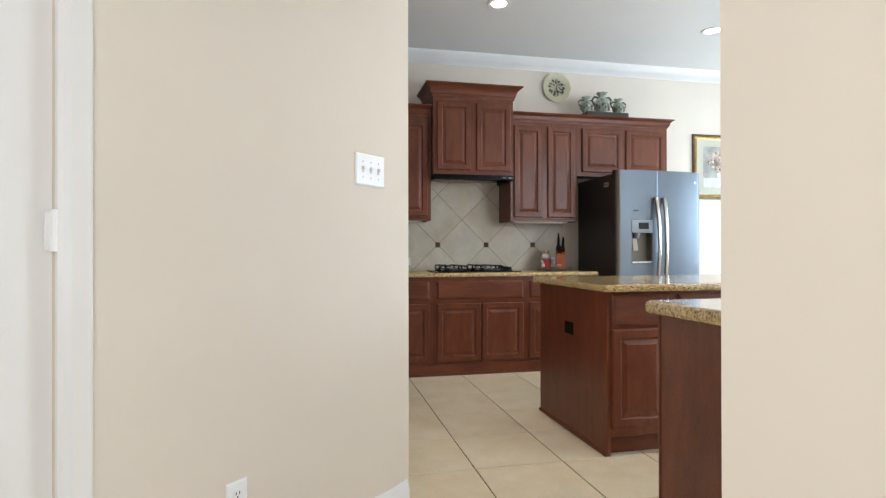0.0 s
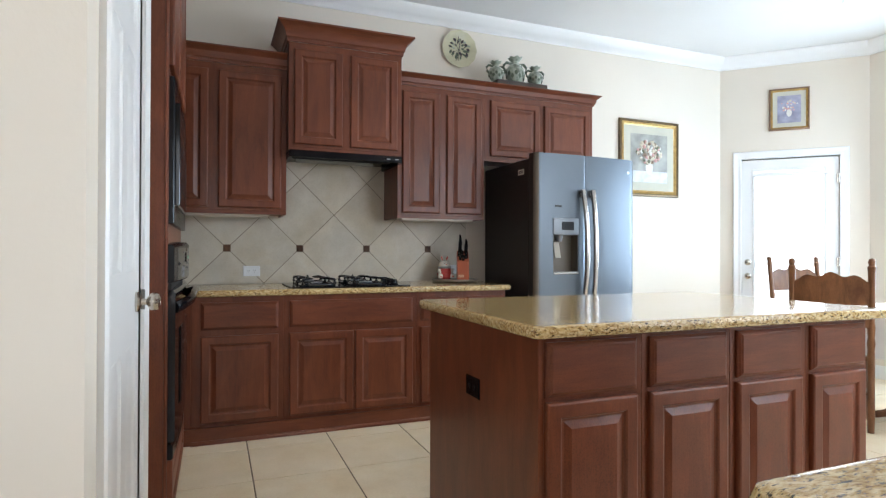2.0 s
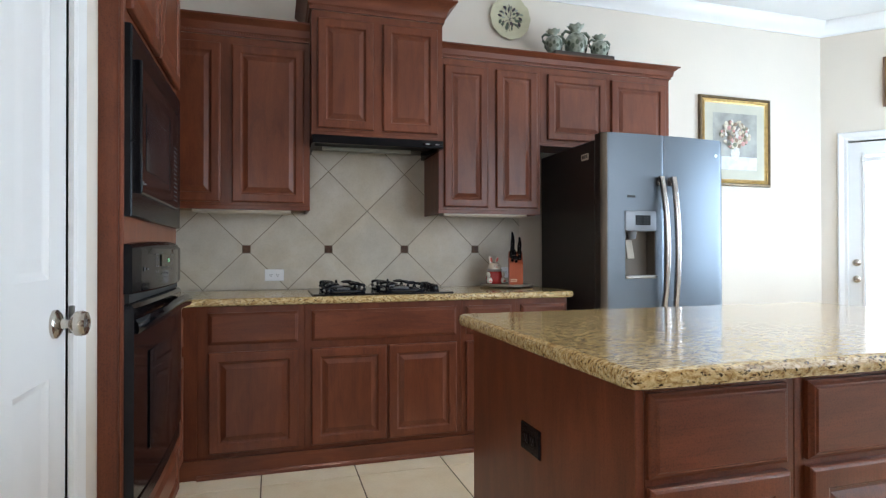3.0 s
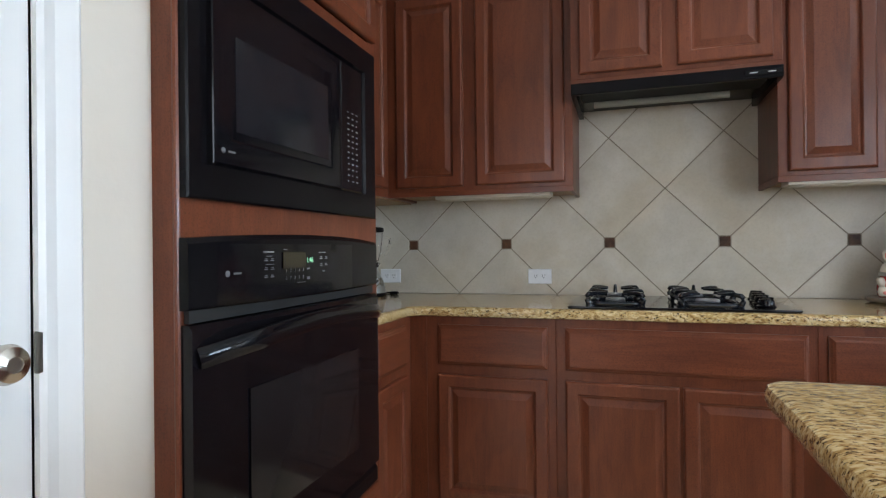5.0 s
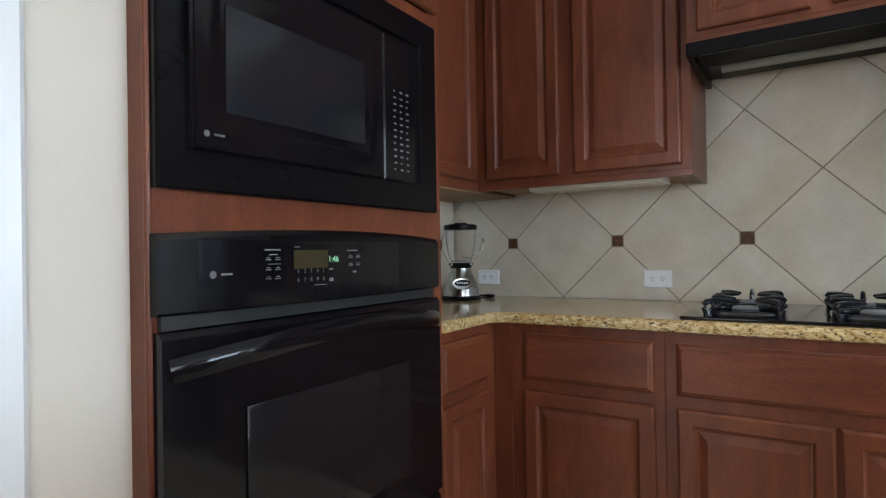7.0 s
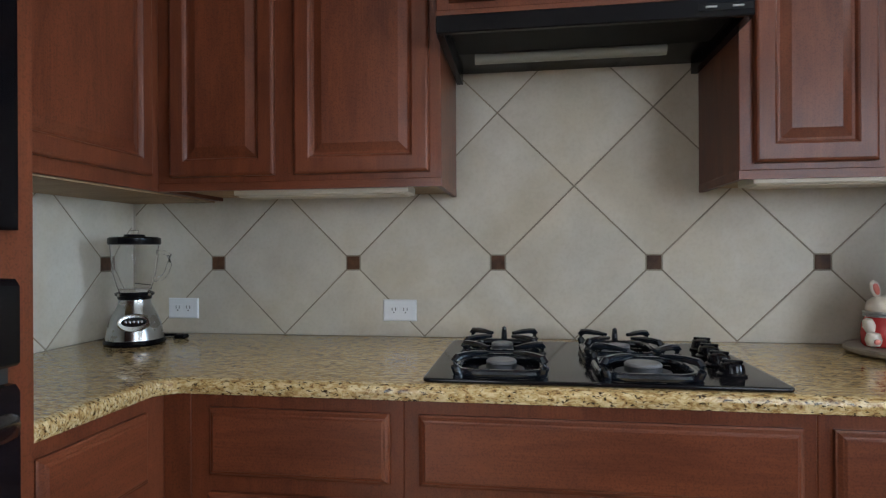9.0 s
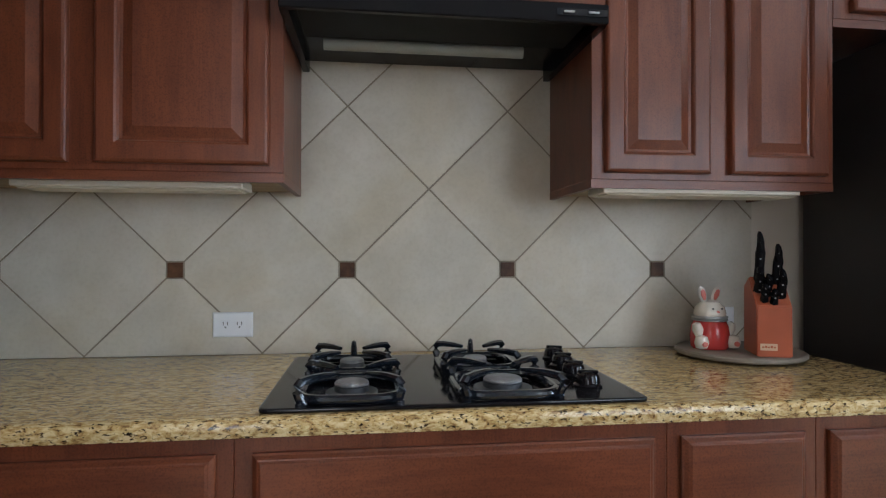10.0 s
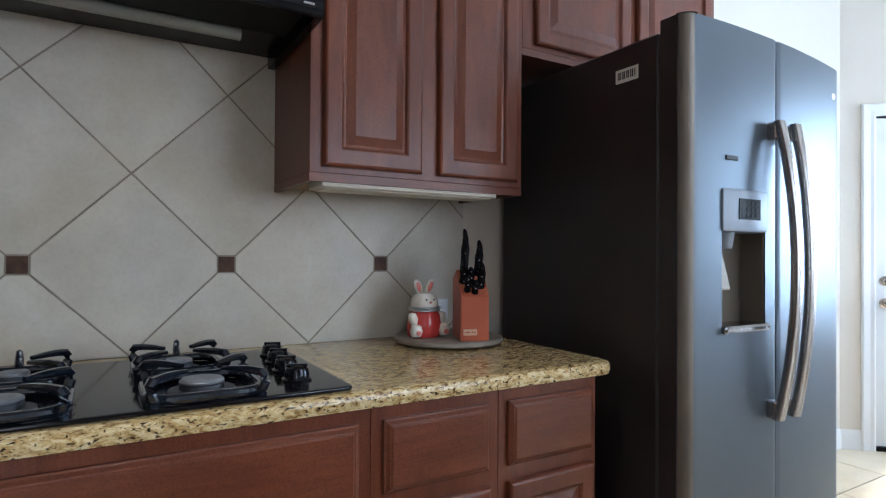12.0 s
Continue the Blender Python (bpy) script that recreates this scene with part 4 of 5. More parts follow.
marks = [(5.756, 1.1175, 0.046, 0.003), (5.768, 1.1085, 0.020, 0.002), (5.983, 1.115, 0.036, 0.003), (5.83, 1.1235, 0.014, 0.002), (5.883, 1.0435, 0.036, 0.0015), (5.926, 1.050, 0.013, 0.007), (5.926, 1.0745, 0.012, 0.004)]
for c in range(2):
    for z in (1.0985, 1.079, 1.0615):
        marks += [(5.76 + c * 0.022, z, 0.013, 0.0022), (5.762 + c * 0.022, z + 0.004, 0.009, 0.0018)]
    for z in (1.100, 1.082):
        marks += [(5.988 + c * 0.026, z, 0.014, 0.0025), (5.99 + c * 0.026, z + 0.0045, 0.010, 0.0018)]
marks += [(5.764, 1.0905, 0.032, 0.0012), (6.002, 1.066, 0.012, 0.004)]
panel_marks(marks)
for text, z in (("12345", 1.071), ("67890", 1.053)):
    for k, c in enumerate(text):
        d = new("key_digit", bpy.data.curves.new("key_digit", "FONT"))
        d.data.body, d.data.size, d.data.extrude = c, 0.0115, 0.0002
        d.data.materials.append(PRINT)
        d.parent = cp
        d.matrix_basis = Matrix.Translation(-BASE[cp.name]) @ pose(face(5.84 + k * 0.0175, 0.0012), 5.836 + k * 0.0175, z, 90, 0, 90)
glassy = bmesh.new()
for k in range(12):
    ya, yb2 = 5.623 + k * 0.047, 5.623 + (k + 1) * 0.047
    q = [glassy.verts.new((face(y, 0.0002), y, z)) for y, z in ((ya, 1.013), (yb2, 1.013), (yb2, 1.137), (ya, 1.137))]
    glassy.faces.new(q)
bmesh.ops.remove_doubles(glassy, verts=glassy.verts, dist=1e-5)
part("control_glass", glassy, BLACK, cp, "glossy black touch panel")
clock = new("clock_digits", bpy.data.curves.new("clock_digits", "FONT"))
clock.data.body, clock.data.size, clock.data.extrude = "1:46", 0.019, 0.0004
clock.data.materials.append(GREEN_LED)
clock.parent = cp
clock.matrix_basis = Matrix.Translation(-BASE[cp.name]) @ pose(face(5.938, 0.0014), 5.923, 1.092, 90, 0, 90) @ pose(0, 0, 0)
clock["label"] = "green clock digits"
dsp = bmesh.new()
box(face(5.898, -0.001), face(5.898, 0.0007), 5.826, 5.968, 1.08, 1.118, bm=dsp)
part("display", dsp, plain("dim_display", (0.035, 0.028, 0.012), 0.2), cp, smooth=False)
part("emblem", moved(lathe([(0, 0), (0.007, 0), (0.007, 0.001), (0, 0.001)], steps=16), face_matrix("e", 5.65, face(5.65, 0.0006), 1.075) @ pose(0, 0, 0, 90)), PRINT, cp)
part("emblem_bar", moved(box(-0.004, 0.020, -0.001, 0.0004, -0.002, 0.002), face_matrix("e", 5.668, face(5.688, 0.0008), 1.075)), PRINT, cp, smooth=False)

# ---- cooktop ----
ck = thing("gas_cooktop", (2.84, 7.08, TOP), "black glass gas cooktop with four grates and knobs, on the granite", "cooktop")
CX0, CX1, CY0, CY1 = 2.462, 3.236, 6.846, 7.395
part("glass_plate", slab(rounded([(CX0, CY1), (CX1, CY1), (CX1, CY0), (CX0, CY0)], [0.02] * 4, 4), TOP + 0.001, TOP + 0.010, 0.003), BLACK, ck, "black glass plate")


BURNER = plain("worn_burner", (0.075, 0.08, 0.09), 0.42, 0.5, vary=0.3, scale=30)


def burner(x, y, r):
    base = part("burner", lathe([(0, 0), (r * 1.5, 0), (r * 1.5, 0.004), (r * 1.02, 0.006), (r, 0.015), (r * 0.92, 0.017), (0, 0.017)], (x, y, TOP + 0.010)), BURNER, ck, "grey worn burner")
    part("cap", lathe([(0, 0.0175), (r * 0.98, 0.0175), (r, 0.021), (r * 0.9, 0.025), (0, 0.026)], (x, y, TOP + 0.010)), plain("worn_cap", (0.19, 0.19, 0.20), 0.42, 0.2, vary=0.35, scale=30), base)


def grate(x, y, r, c):
    """A low cast ring with four square-section arms that rise, bend inwards and taper to fingers."""
    z = TOP + 0.010
    g = part("grate", square_ring(x, y, z, c), IRON, ck, "black enamelled cast grate")
    o = Vector((x, y, z))
    for k in range(4):
        a = math.tau * (k + 0.5) / 4
        u = Vector((math.cos(a), math.sin(a), 0))
        line = [(r * 0.90, 0.004), (r * 0.96, 0.014), (r, 0.026), (r * 0.995, 0.038), (r * 0.95, 0.045), (r * 0.76, 0.0475), (r * 0.54, 0.0475), (r * 0.32, 0.046)]
        pts = [o + u * q + Vector((0, 0, h)) for q, h in line]
        part("arm", tube(pts, [0.0125, 0.0118, 0.0112, 0.0108, 0.0105, 0.0098, 0.0085, 0.006], 8, flat=0.8, phase=0.5), IRON, g)
        part("foot", lathe([(0, 0), (0.010, 0), (0.011, 0.006), (0, 0.008)], o + u * r * 0.95, 10), IRON, g)


def square_ring(x, y, z, half):
    """A low cast frame with well rounded corners."""
    pts = rounded([(x - half, y - half), (x + half, y - half), (x + half, y + half), (x - half, y + half)], [half * 0.55] * 4, 6)
    pts = [(p[0], p[1], z + 0.0105) for p in pts]
    return tube(pts + pts[:2], 0.0105, 10, ends=False, flat=0.95)


for x, y, r, c, br in ((2.633, 6.960, 0.140, 0.098, 0.036), (2.625, 7.210, 0.130, 0.090, 0.030), (2.956, 6.960, 0.142, 0.100, 0.042), (2.940, 7.210, 0.130, 0.090, 0.030)):
    burner(x, y, br)
    grate(x, y, r, c)
for x in (2.627, 2.944):
    part("igniter", lathe([(0, 0), (0.009, 0), (0.0085, 0.035), (0.006, 0.054), (0, 0.058)], (x, 7.300, TOP + 0.010), 8), IRON, ck)
for k in range(4):
    kx, ky = ((3.178, 7.290), (3.165, 7.180), (3.155, 7.070), (3.148, 6.960))[k]
    kn = part("control_knob", lathe([(0, 0), (0.031, 0), (0.032, 0.004), (0.027, 0.008), (0.026, 0.020), (0.0235, 0.027), (0.016, 0.031), (0, 0.032)], (kx, ky, TOP + 0.010), 22), BLACK, ck, "glossy black knob")
    part("grip", moved(box(-0.005, 0.005, -0.023, 0.021, 0, 0.007, 0.003, segs=2), pose(kx, ky, TOP + 0.0385, 0, 0, 70)), BLACK, kn)

# ---- island ----
IX0, IX1, IY0, IY1 = 2.925, 4.43, 4.735, 5.655


def island_unit(x0, x1, a, c, label, first=False):
    cab = cabinet("island_cabinet", ((x0 + x1) / 2, (IY0 + IY1) / 2, 0), label)
    carcass(cab, x0, x1, IY0, IY1, 0.10, 0.868)
    part("toe_kick", box(x0, x1, IY0 + 0.05, IY1 - 0.02, 0.001, 0.10), CHERRY_X, cab)
    front("drawer_front", slab_front(c - a, 0.166), "s", a, IY0, 0.685, CHERRY_X, cab)
    front("door", raised_door(c - a, 0.518), "s", a, IY0, 0.152, CHERRY, cab)
    return cab


isl = [island_unit(*q) for q in (
    (IX0 + 0.021, 3.313, 2.949, 3.287, "dark cherry island cabinet with drawer and raised-panel door at the end"),
    (3.313, 3.70, 3.341, 3.676, "dark cherry island cabinet with drawer and raised-panel door"),
    (3.70, 4.082, 3.727, 4.048, "dark cherry island cabinet with drawer and raised-panel door"),
    (4.082, IX1, 4.104, 4.405, "dark cherry island cabinet with drawer and raised-panel door"))]
part("end_panel", box(IX0, IX0 + 0.02, IY0 - 0.002, IY1, 0.001, 0.868, 0.002), CHERRY, isl[0], "plain dark cherry end panel")
part("base_shoe", sweep([(IX0, IY1), (IX0, IY0 - 0.002)][::-1], [(0, 0.001), (-0.012, 0.001), (-0.010, 0.012), (-0.004, 0.018), (0, 0.018)]), CHERRY_Y, isl[0])
it = part("island_worktop", slab(rounded([(2.875, 5.705), (4.495, 5.705), (4.495, 4.672), (2.875, 4.672)], [0.05, 0.03, 0.03, 0.035], 4), 0.869, 0.908, 0.014), GRANITE)
tagged(it, "polished golden granite island worktop with rounded edge", "worktop")


def receptacle(name, m, w, h, plate, holes, label, slots=True):
    """A wall plate with two sockets side by side, on the face that looks to -y."""
    r = thing(name, tuple(m.translation), label, "outlet")
    part("plate", moved(rings_panel(w, h, [(0, 0.003), (0.004, 0.006)]), m @ pose(-w / 2, 0, -h / 2)), plate, r)
    wide = w > h
    for s in (-1, 1):
        c = (s * 0.02, 0, 0) if wide else (0, 0, s * 0.02)
        f = part("socket", moved(box(-0.016, 0.016, -0.0075, -0.006, -0.014, 0.014, 0.001), m @ pose(*c)), plate, r)
        if slots:
            for a, e in ((-0.006, 0.004), (0.006, 0.004)):
                part("slot", moved(box(a - 0.001, a + 0.001, -0.0082, -0.0074, e - 0.005, e + 0.005), m @ pose(*c)), holes, f, smooth=False)
            part("slot", moved(box(-0.0022, 0.0022, -0.0082, -0.0074, -0.009, -0.005), m @ pose(*c)), holes, f, smooth=False)
    return r


receptacle("outlet", pose(2.268, 7.499, 0.985), 0.115, 0.073, PLASTIC, DARK, "white double outlet set in the tiled backsplash")
receptacle("outlet", pose(1.475, 7.499, 0.985), 0.115, 0.073, PLASTIC, DARK, "white double outlet behind the blender")
receptacle("outlet", pose(3.80, 7.499, 0.985), 0.115, 0.073, PLASTIC, DARK, "white double outlet behind the knife block")
receptacle("outlet", pose(IX0, 5.195, 0.620, 0, 0, -90), 0.115, 0.075, BLACK_SATIN, DARK, "black outlet on the island's end panel")
receptacle("outlet", pose(*DIAG0, 0, 0, 0, 45) @ pose((1.20 + 0.6) * 1.4142, 0, 0.345), 0.073, 0.118, PLASTIC, DARK, "white double outlet low on the hall wall")

sw = thing("light_switch", (1.64, 4.212, 1.395), "white plate with three toggle switches on the cream wall", "light switch")
SM = pose(*DIAG0, 0, 0, 0, 45) @ pose((1.634 + 0.6) * 1.4142, 0, 1.397)
part("plate", moved(rings_panel(0.172, 0.122, [(0, 0.003), (0.005, 0.007)]), SM @ pose(-0.086, 0, -0.061)), PLASTIC, sw)
for k in (-1, 0, 1):
    part("toggle", moved(box(-0.005, 0.005, -0.019, -0.004, -0.005, 0.008, 0.002), SM @ pose(k * 0.046, 0, 0, -18)), PLASTIC, sw)
    part("slot", moved(box(-0.006, 0.006, -0.0076, -0.0068, -0.012, 0.012), SM @ pose(k * 0.046, 0, 0)), plain("shadow_grey", (0.6, 0.58, 0.55), 0.6), sw, smooth=False)
    for z in (-0.03, 0.03):
        part("screw", moved(lathe([(0, 0), (0.003, 0), (0.003, 0.001), (0, 0.001)], steps=8), SM @ pose(k * 0.046, -0.0068, z, 90)), ALU, sw)

# ---- counter by the passage, with its wall cabinet ----
side = cabinet("side_cabinet", (3.4, 3.3, 0), "dark cherry base cabinet with a plain end panel by the passage")
carcass(side, 2.471, 4.3, 2.935, 3.562, 0.001, 0.888)
part("corner_strip", box(2.467, 2.488, 3.559, 3.568, 0.001, 0.888, 0.002), CHERRY, side)
st = part("side_worktop", slab(rounded([(2.436, 3.608), (4.34, 3.608), (4.34, 2.934), (2.436, 2.934)], [0.03, 0, 0, 0], 4), 0.889, 0.930, 0.014), GRANITE)
tagged(st, "polished golden granite worktop beside the passage", "worktop")
sc = cabinet("passage_wall_cabinet", (3.3, 3.1, 1.40), "dark cherry wall cabinet above the side worktop")
carcass(sc, 2.50, 4.2, 2.935, 3.27, 1.40, 2.40)
part("bottom_rail", box(2.495, 4.2, 3.25, 3.275, 1.385, 1.42, 0.002), CHERRY_X, sc)
cabinet_crown(sc, [(2.50, 2.935), (2.50, 3.27), (4.2, 3.27)][::-1], 2.40, 2.48, -0.055)

# ---- blender ----
BX, BY = 1.457, 7.262
bl = thing("blender", (BX, BY, TOP), "chrome and glass blender with black lid, in the counter corner", "blender")
at = (BX, BY, TOP)
part("foot", lathe([(0, 0), (0.086, 0), (0.090, 0.008), (0.086, 0.018), (0, 0.02)], at), BLACK_SATIN, bl, "black base")
part("motor_housing", lathe([(0.083, 0.018), (0.082, 0.03), (0.077, 0.06), (0.066, 0.09), (0.053, 0.115), (0.047, 0.13), (0.046, 0.142), (0, 0.142)], at), plain("brushed_steel", (0.42, 0.42, 0.41), 0.28, 1.0, vary=0.08, scale=20), bl, "brushed steel bell-shaped housing")
TURN = pose(BX, BY, TOP, 0, 0, 34)
b = bmesh.new()
rows = []
for r, z in ((0.084, 0.02), (0.0785, 0.06), (0.0675, 0.09), (0.0545, 0.115), (0.0485, 0.13), (0.0475, 0.142)):
    rows.append([b.verts.new((x, -math.sqrt(r * r - x * x) - d, z)) for x, d in ((-0.026, -0.004), (-0.025, 0.001), (-0.012, 0.002), (0, 0.002), (0.012, 0.002), (0.025, 0.001), (0.026, -0.004))])
for a, c in zip(rows, rows[1:]):
    for k in range(6):
        b.faces.new((a[k], a[k + 1], c[k + 1], c[k]))
part("chrome_band", moved(b, TURN), CHROME, bl, "polished chrome front band")
plate = part("control_oval", moved(lathe([(0, 0), (0.044, 0), (0.046, 0.003), (0.042, 0.007), (0.038, 0.006), (0, 0.006)], steps=36), TURN @ pose(0, -0.071, 0.074, 78) @ Matrix.Diagonal((1, 0.62, 1, 1))), CHROME, bl, "polished oval control plate")
part("key_panel", moved(lathe([(0, 0.0062), (0.035, 0.0062), (0.034, 0.0085), (0, 0.009)], steps=32), TURN @ pose(0, -0.071, 0.076, 78) @ Matrix.Diagonal((1, 0.42, 1, 1))), BLACK, plate, "black key panel")
for k in range(5):
    part("key", moved(lathe([(0, 0.009), (0.0042, 0.009), (0.0038, 0.011), (0, 0.0113)], steps=10), TURN @ pose(-0.022 + 0.011 * k, -0.071, 0.076, 78)), CHROME, plate)
part("collar", lathe([(0.046, 0.142), (0.049, 0.144), (0.050, 0.152), (0.056, 0.156), (0.057, 0.163), (0.05, 0.166), (0, 0.166)], at), BLACK_SATIN, bl)
for k in range(4):
    part("lug", moved(box(-0.006, 0.006, -0.063, -0.05, 0.154, 0.164, 0.002), TURN @ pose(0, 0, 0, 0, 0, 90 * k + 45)), CHROME, bl)
part("jar", lathe([(0.045, 0.166), (0.049, 0.175), (0.061, 0.22), (0.068, 0.27), (0.071, 0.318), (0.0685, 0.318), (0.0655, 0.27), (0.0585, 0.22), (0.047, 0.178), (0, 0.176)], at), GLASS, bl, "clear glass jar")
part("blade", moved(box(-0.026, 0.026, -0.004, 0.004, 0.19, 0.193, 0.001), TURN @ pose(0, 0, 0, 0, 8, 30)), CHROME, bl, "steel blade")
part("handle", moved(tube([(0.066, 0, 0.292), (0.092, 0, 0.290), (0.104, 0, 0.282), (0.105, 0, 0.255), (0.096, 0, 0.225), (0.080, 0, 0.208), (0.058, 0, 0.204)], 0.008, 10), TURN @ pose(0, 0, 0, 0, 0, -18)), GLASS, bl, "clear glass handle")
part("lid", lathe([(0, 0.316), (0.075, 0.316), (0.077, 0.322), (0.076, 0.336), (0.068, 0.340), (0.032, 0.340), (0.030, 0.348), (0, 0.349)], at), BLACK_SATIN, bl, "black plastic lid")
part("measuring_cap", lathe([(0, 0.34), (0.010, 0.349), (0.012, 0.362), (0, 0.364)], at, 14), GLASS, bl, "clear cap")
cord = thing("power_cord", (1.52, 7.40, TOP), "black power cord lying on the granite", "power cord")
part("cord", tube([(1.46, 7.35, TOP + 0.006), (1.45, 7.41, TOP + 0.006), (1.50, 7.42, TOP + 0.006), (1.53, 7.385, TOP + 0.008)], 0.005, 8), BLACK_SATIN, cord)
part("plug", box(1.525, 1.568, 7.355, 7.385, TOP + 0.001, TOP + 0.017, 0.005), BLACK_SATIN, cord)

# ---- slate turntable, bunny jar and knife block ----
LZ = (3.750, 7.315, TOP)
lazy = thing("turntable", LZ, "round grey-brown slate turntable on the worktop", "turntable")
part("disc", lathe([(0, 0.006), (0.170, 0.006), (0.176, 0.011), (0.176, 0.018), (0.171, 0.022), (0, 0.022)], LZ, 48), SLATE, lazy)
part("bearing", lathe([(0, 0.0005), (0.09, 0.0005), (0.09, 0.007), (0, 0.007)], LZ), DARK, lazy)
kz = TOP + 0.023
kb = thing("knife_block", (3.77, 7.21, kz), "orange-red wooden knife block with black-handled knives", "knife block")
KM = pose(3.710, 7.178, kz, 0, 0, -20)
b = bmesh.new()
pts = [(0, 0), (0.125, 0), (0.125, 0.185), (0.075, 0.215), (0.004, 0.137)]
vs = [[b.verts.new((sx, py, pz)) for py, pz in pts] for sx in (0, 0.088)]
for k in range(5):
    b.faces.new((vs[0][k], vs[0][(k + 1) % 5], vs[1][(k + 1) % 5], vs[1][k]))
b.faces.new(vs[0])
b.faces.new(vs[1])
bmesh.ops.bevel(b, geom=b.edges[:], offset=0.003, segments=2, affect="EDGES")
block = part("block", moved(b, KM), BLOCK, kb, "orange stained wood block")
part("label_plate", moved(box(0.008, 0.050, -0.0022, 0.002, 0.018, 0.036), KM), plain("tan_label", (0.62, 0.42, 0.28), 0.5), block, smooth=False)
b = bmesh.new()
for k in range(5):
    box(0.012 + k * 0.007, 0.017 + k * 0.007, -0.0030, -0.0015, 0.025, 0.029 + 0.002 * (k % 2), bm=b)
tagged(part("printed_bars", moved(b, KM), BLOCK, block, smooth=False), kind="stuff")


def knife(x, y, z, length, tilt, lean=0.0):
    """A contoured riveted handle standing out of the block."""
    m = KM @ pose(x, y, z, tilt, lean)
    line = [(0, 0), (0, 0.1), (0.001, 0.35), (0.002, 0.6), (0.002, 0.8), (-0.001, 0.94), (-0.003, 1.0)]
    pts = [(dx, 0, length * q) for dx, q in line]
    h = part("knife_handle", moved(tube(pts, [0.0125, 0.0145, 0.0125, 0.0135, 0.0125, 0.009, 0.004], 10, flat=0.75), m), BLACK_SATIN, kb, "black riveted knife handle")
    for q in (0.2, 0.5, 0.8):
        part("rivet", moved(lathe([(0, 0), (0.0021, 0), (0.0021, 0.001), (0, 0.0014)], steps=8), m @ pose(0, -0.0098, length * q, 90)), ALU, h)


for q in ((0.024, 0.070, 0.190, 0.152, 6, 0), (0.066, 0.066, 0.185, 0.122, 6, 2), (0.016, 0.045, 0.165, 0.080, 12, 0), (0.036, 0.035, 0.160, 0.065, 12, 0), (0.067, 0.030, 0.155, 0.085, 12, 0), (0.022, 0.018, 0.145, 0.055, 14, 0), (0.045, 0.014, 0.140, 0.045, 14, 0)):
    knife(*q)

bun = thing("bunny_jar", (3.668, 7.330, kz), "white and red ceramic rabbit jar with glass middle", "cookie jar")
bp = (3.668, 7.330, kz)
part("body", lathe([(0, 0), (0.05, 0), (0.056, 0.01), (0.058, 0.04), (0.054, 0.075), (0.047, 0.092), (0.044, 0.098), (0, 0.098)], bp), RED, bun, "red glazed body")
part("clasp_ring", lathe([(0.045, 0.094), (0.052, 0.096), (0.052, 0.100), (0.048, 0.102), (0.052, 0.105), (0.052, 0.110), (0.045, 0.112)], bp), ALU, bun, "metal clasp ring")
part("head", lathe([(0, 0.108), (0.044, 0.110), (0.047, 0.120), (0.042, 0.142), (0.028, 0.158), (0, 0.164)], bp), CERAMIC, bun, "cream rabbit head lid")
for s in (-1, 1):
    q = moved(lathe([(0, -0.03), (0.008, -0.024), (0.0135, 0.0), (0.011, 0.022), (0, 0.032)], steps=14), pose(bp[0] + s * 0.021 - 0.004, bp[1] - 0.004, bp[2] + 0.182, 6, s * 16) @ Matrix.Diagonal((1, 0.5, 1, 1)))
    ear = part("ear", q, CERAMIC, bun)
    q = moved(lathe([(0, -0.02), (0.005, -0.016), (0.0085, 0.0), (0.006, 0.016), (0, 0.02)], steps=12), pose(bp[0] + s * 0.021 - 0.004, bp[1] - 0.0095, bp[2] + 0.183, 6, s * 16) @ Matrix.Diagonal((1, 0.35, 1, 1)))
    part("inner_ear", q, PINK, ear)
    part("foot", moved(lathe([(0, -0.024), (0.016, -0.018), (0.021, 0.0), (0.016, 0.02), (0, 0.026)], steps=16), pose(bp[0] + s * 0.050, bp[1] - 0.042, bp[2] + 0.026)), CERAMIC, bun)
    part("paw", moved(lathe([(0, -0.026), (0.014, -0.02), (0.017, 0.0), (0.012, 0.02), (0, 0.026)], steps=14), pose(bp[0] + s * 0.050, bp[1] - 0.022, bp[2] + 0.068, 0, s * 18)), CERAMIC, bun)
    part("sole", moved(lathe([(0, 0), (0.009, 0), (0.008, 0.003), (0, 0.004)], steps=12), pose(bp[0] + s * 0.050, bp[1] - 0.061, bp[2] + 0.022, 90)), PINK, bun)
    part("eye", moved(lathe([(0, 0), (0.0035, 0), (0, 0.002)], steps=8), pose(bp[0] + s * 0.014, bp[1] - 0.0425, bp[2] + 0.138, 90)), DARK, bun)
part("nose", moved(lathe([(0, 0), (0.005, 0), (0.004, 0.003), (0, 0.004)], steps=10), pose(bp[0], bp[1] - 0.045, bp[2] + 0.128, 90)), PINK, bun)

bun.scale = (0.98, 0.92, 0.86)

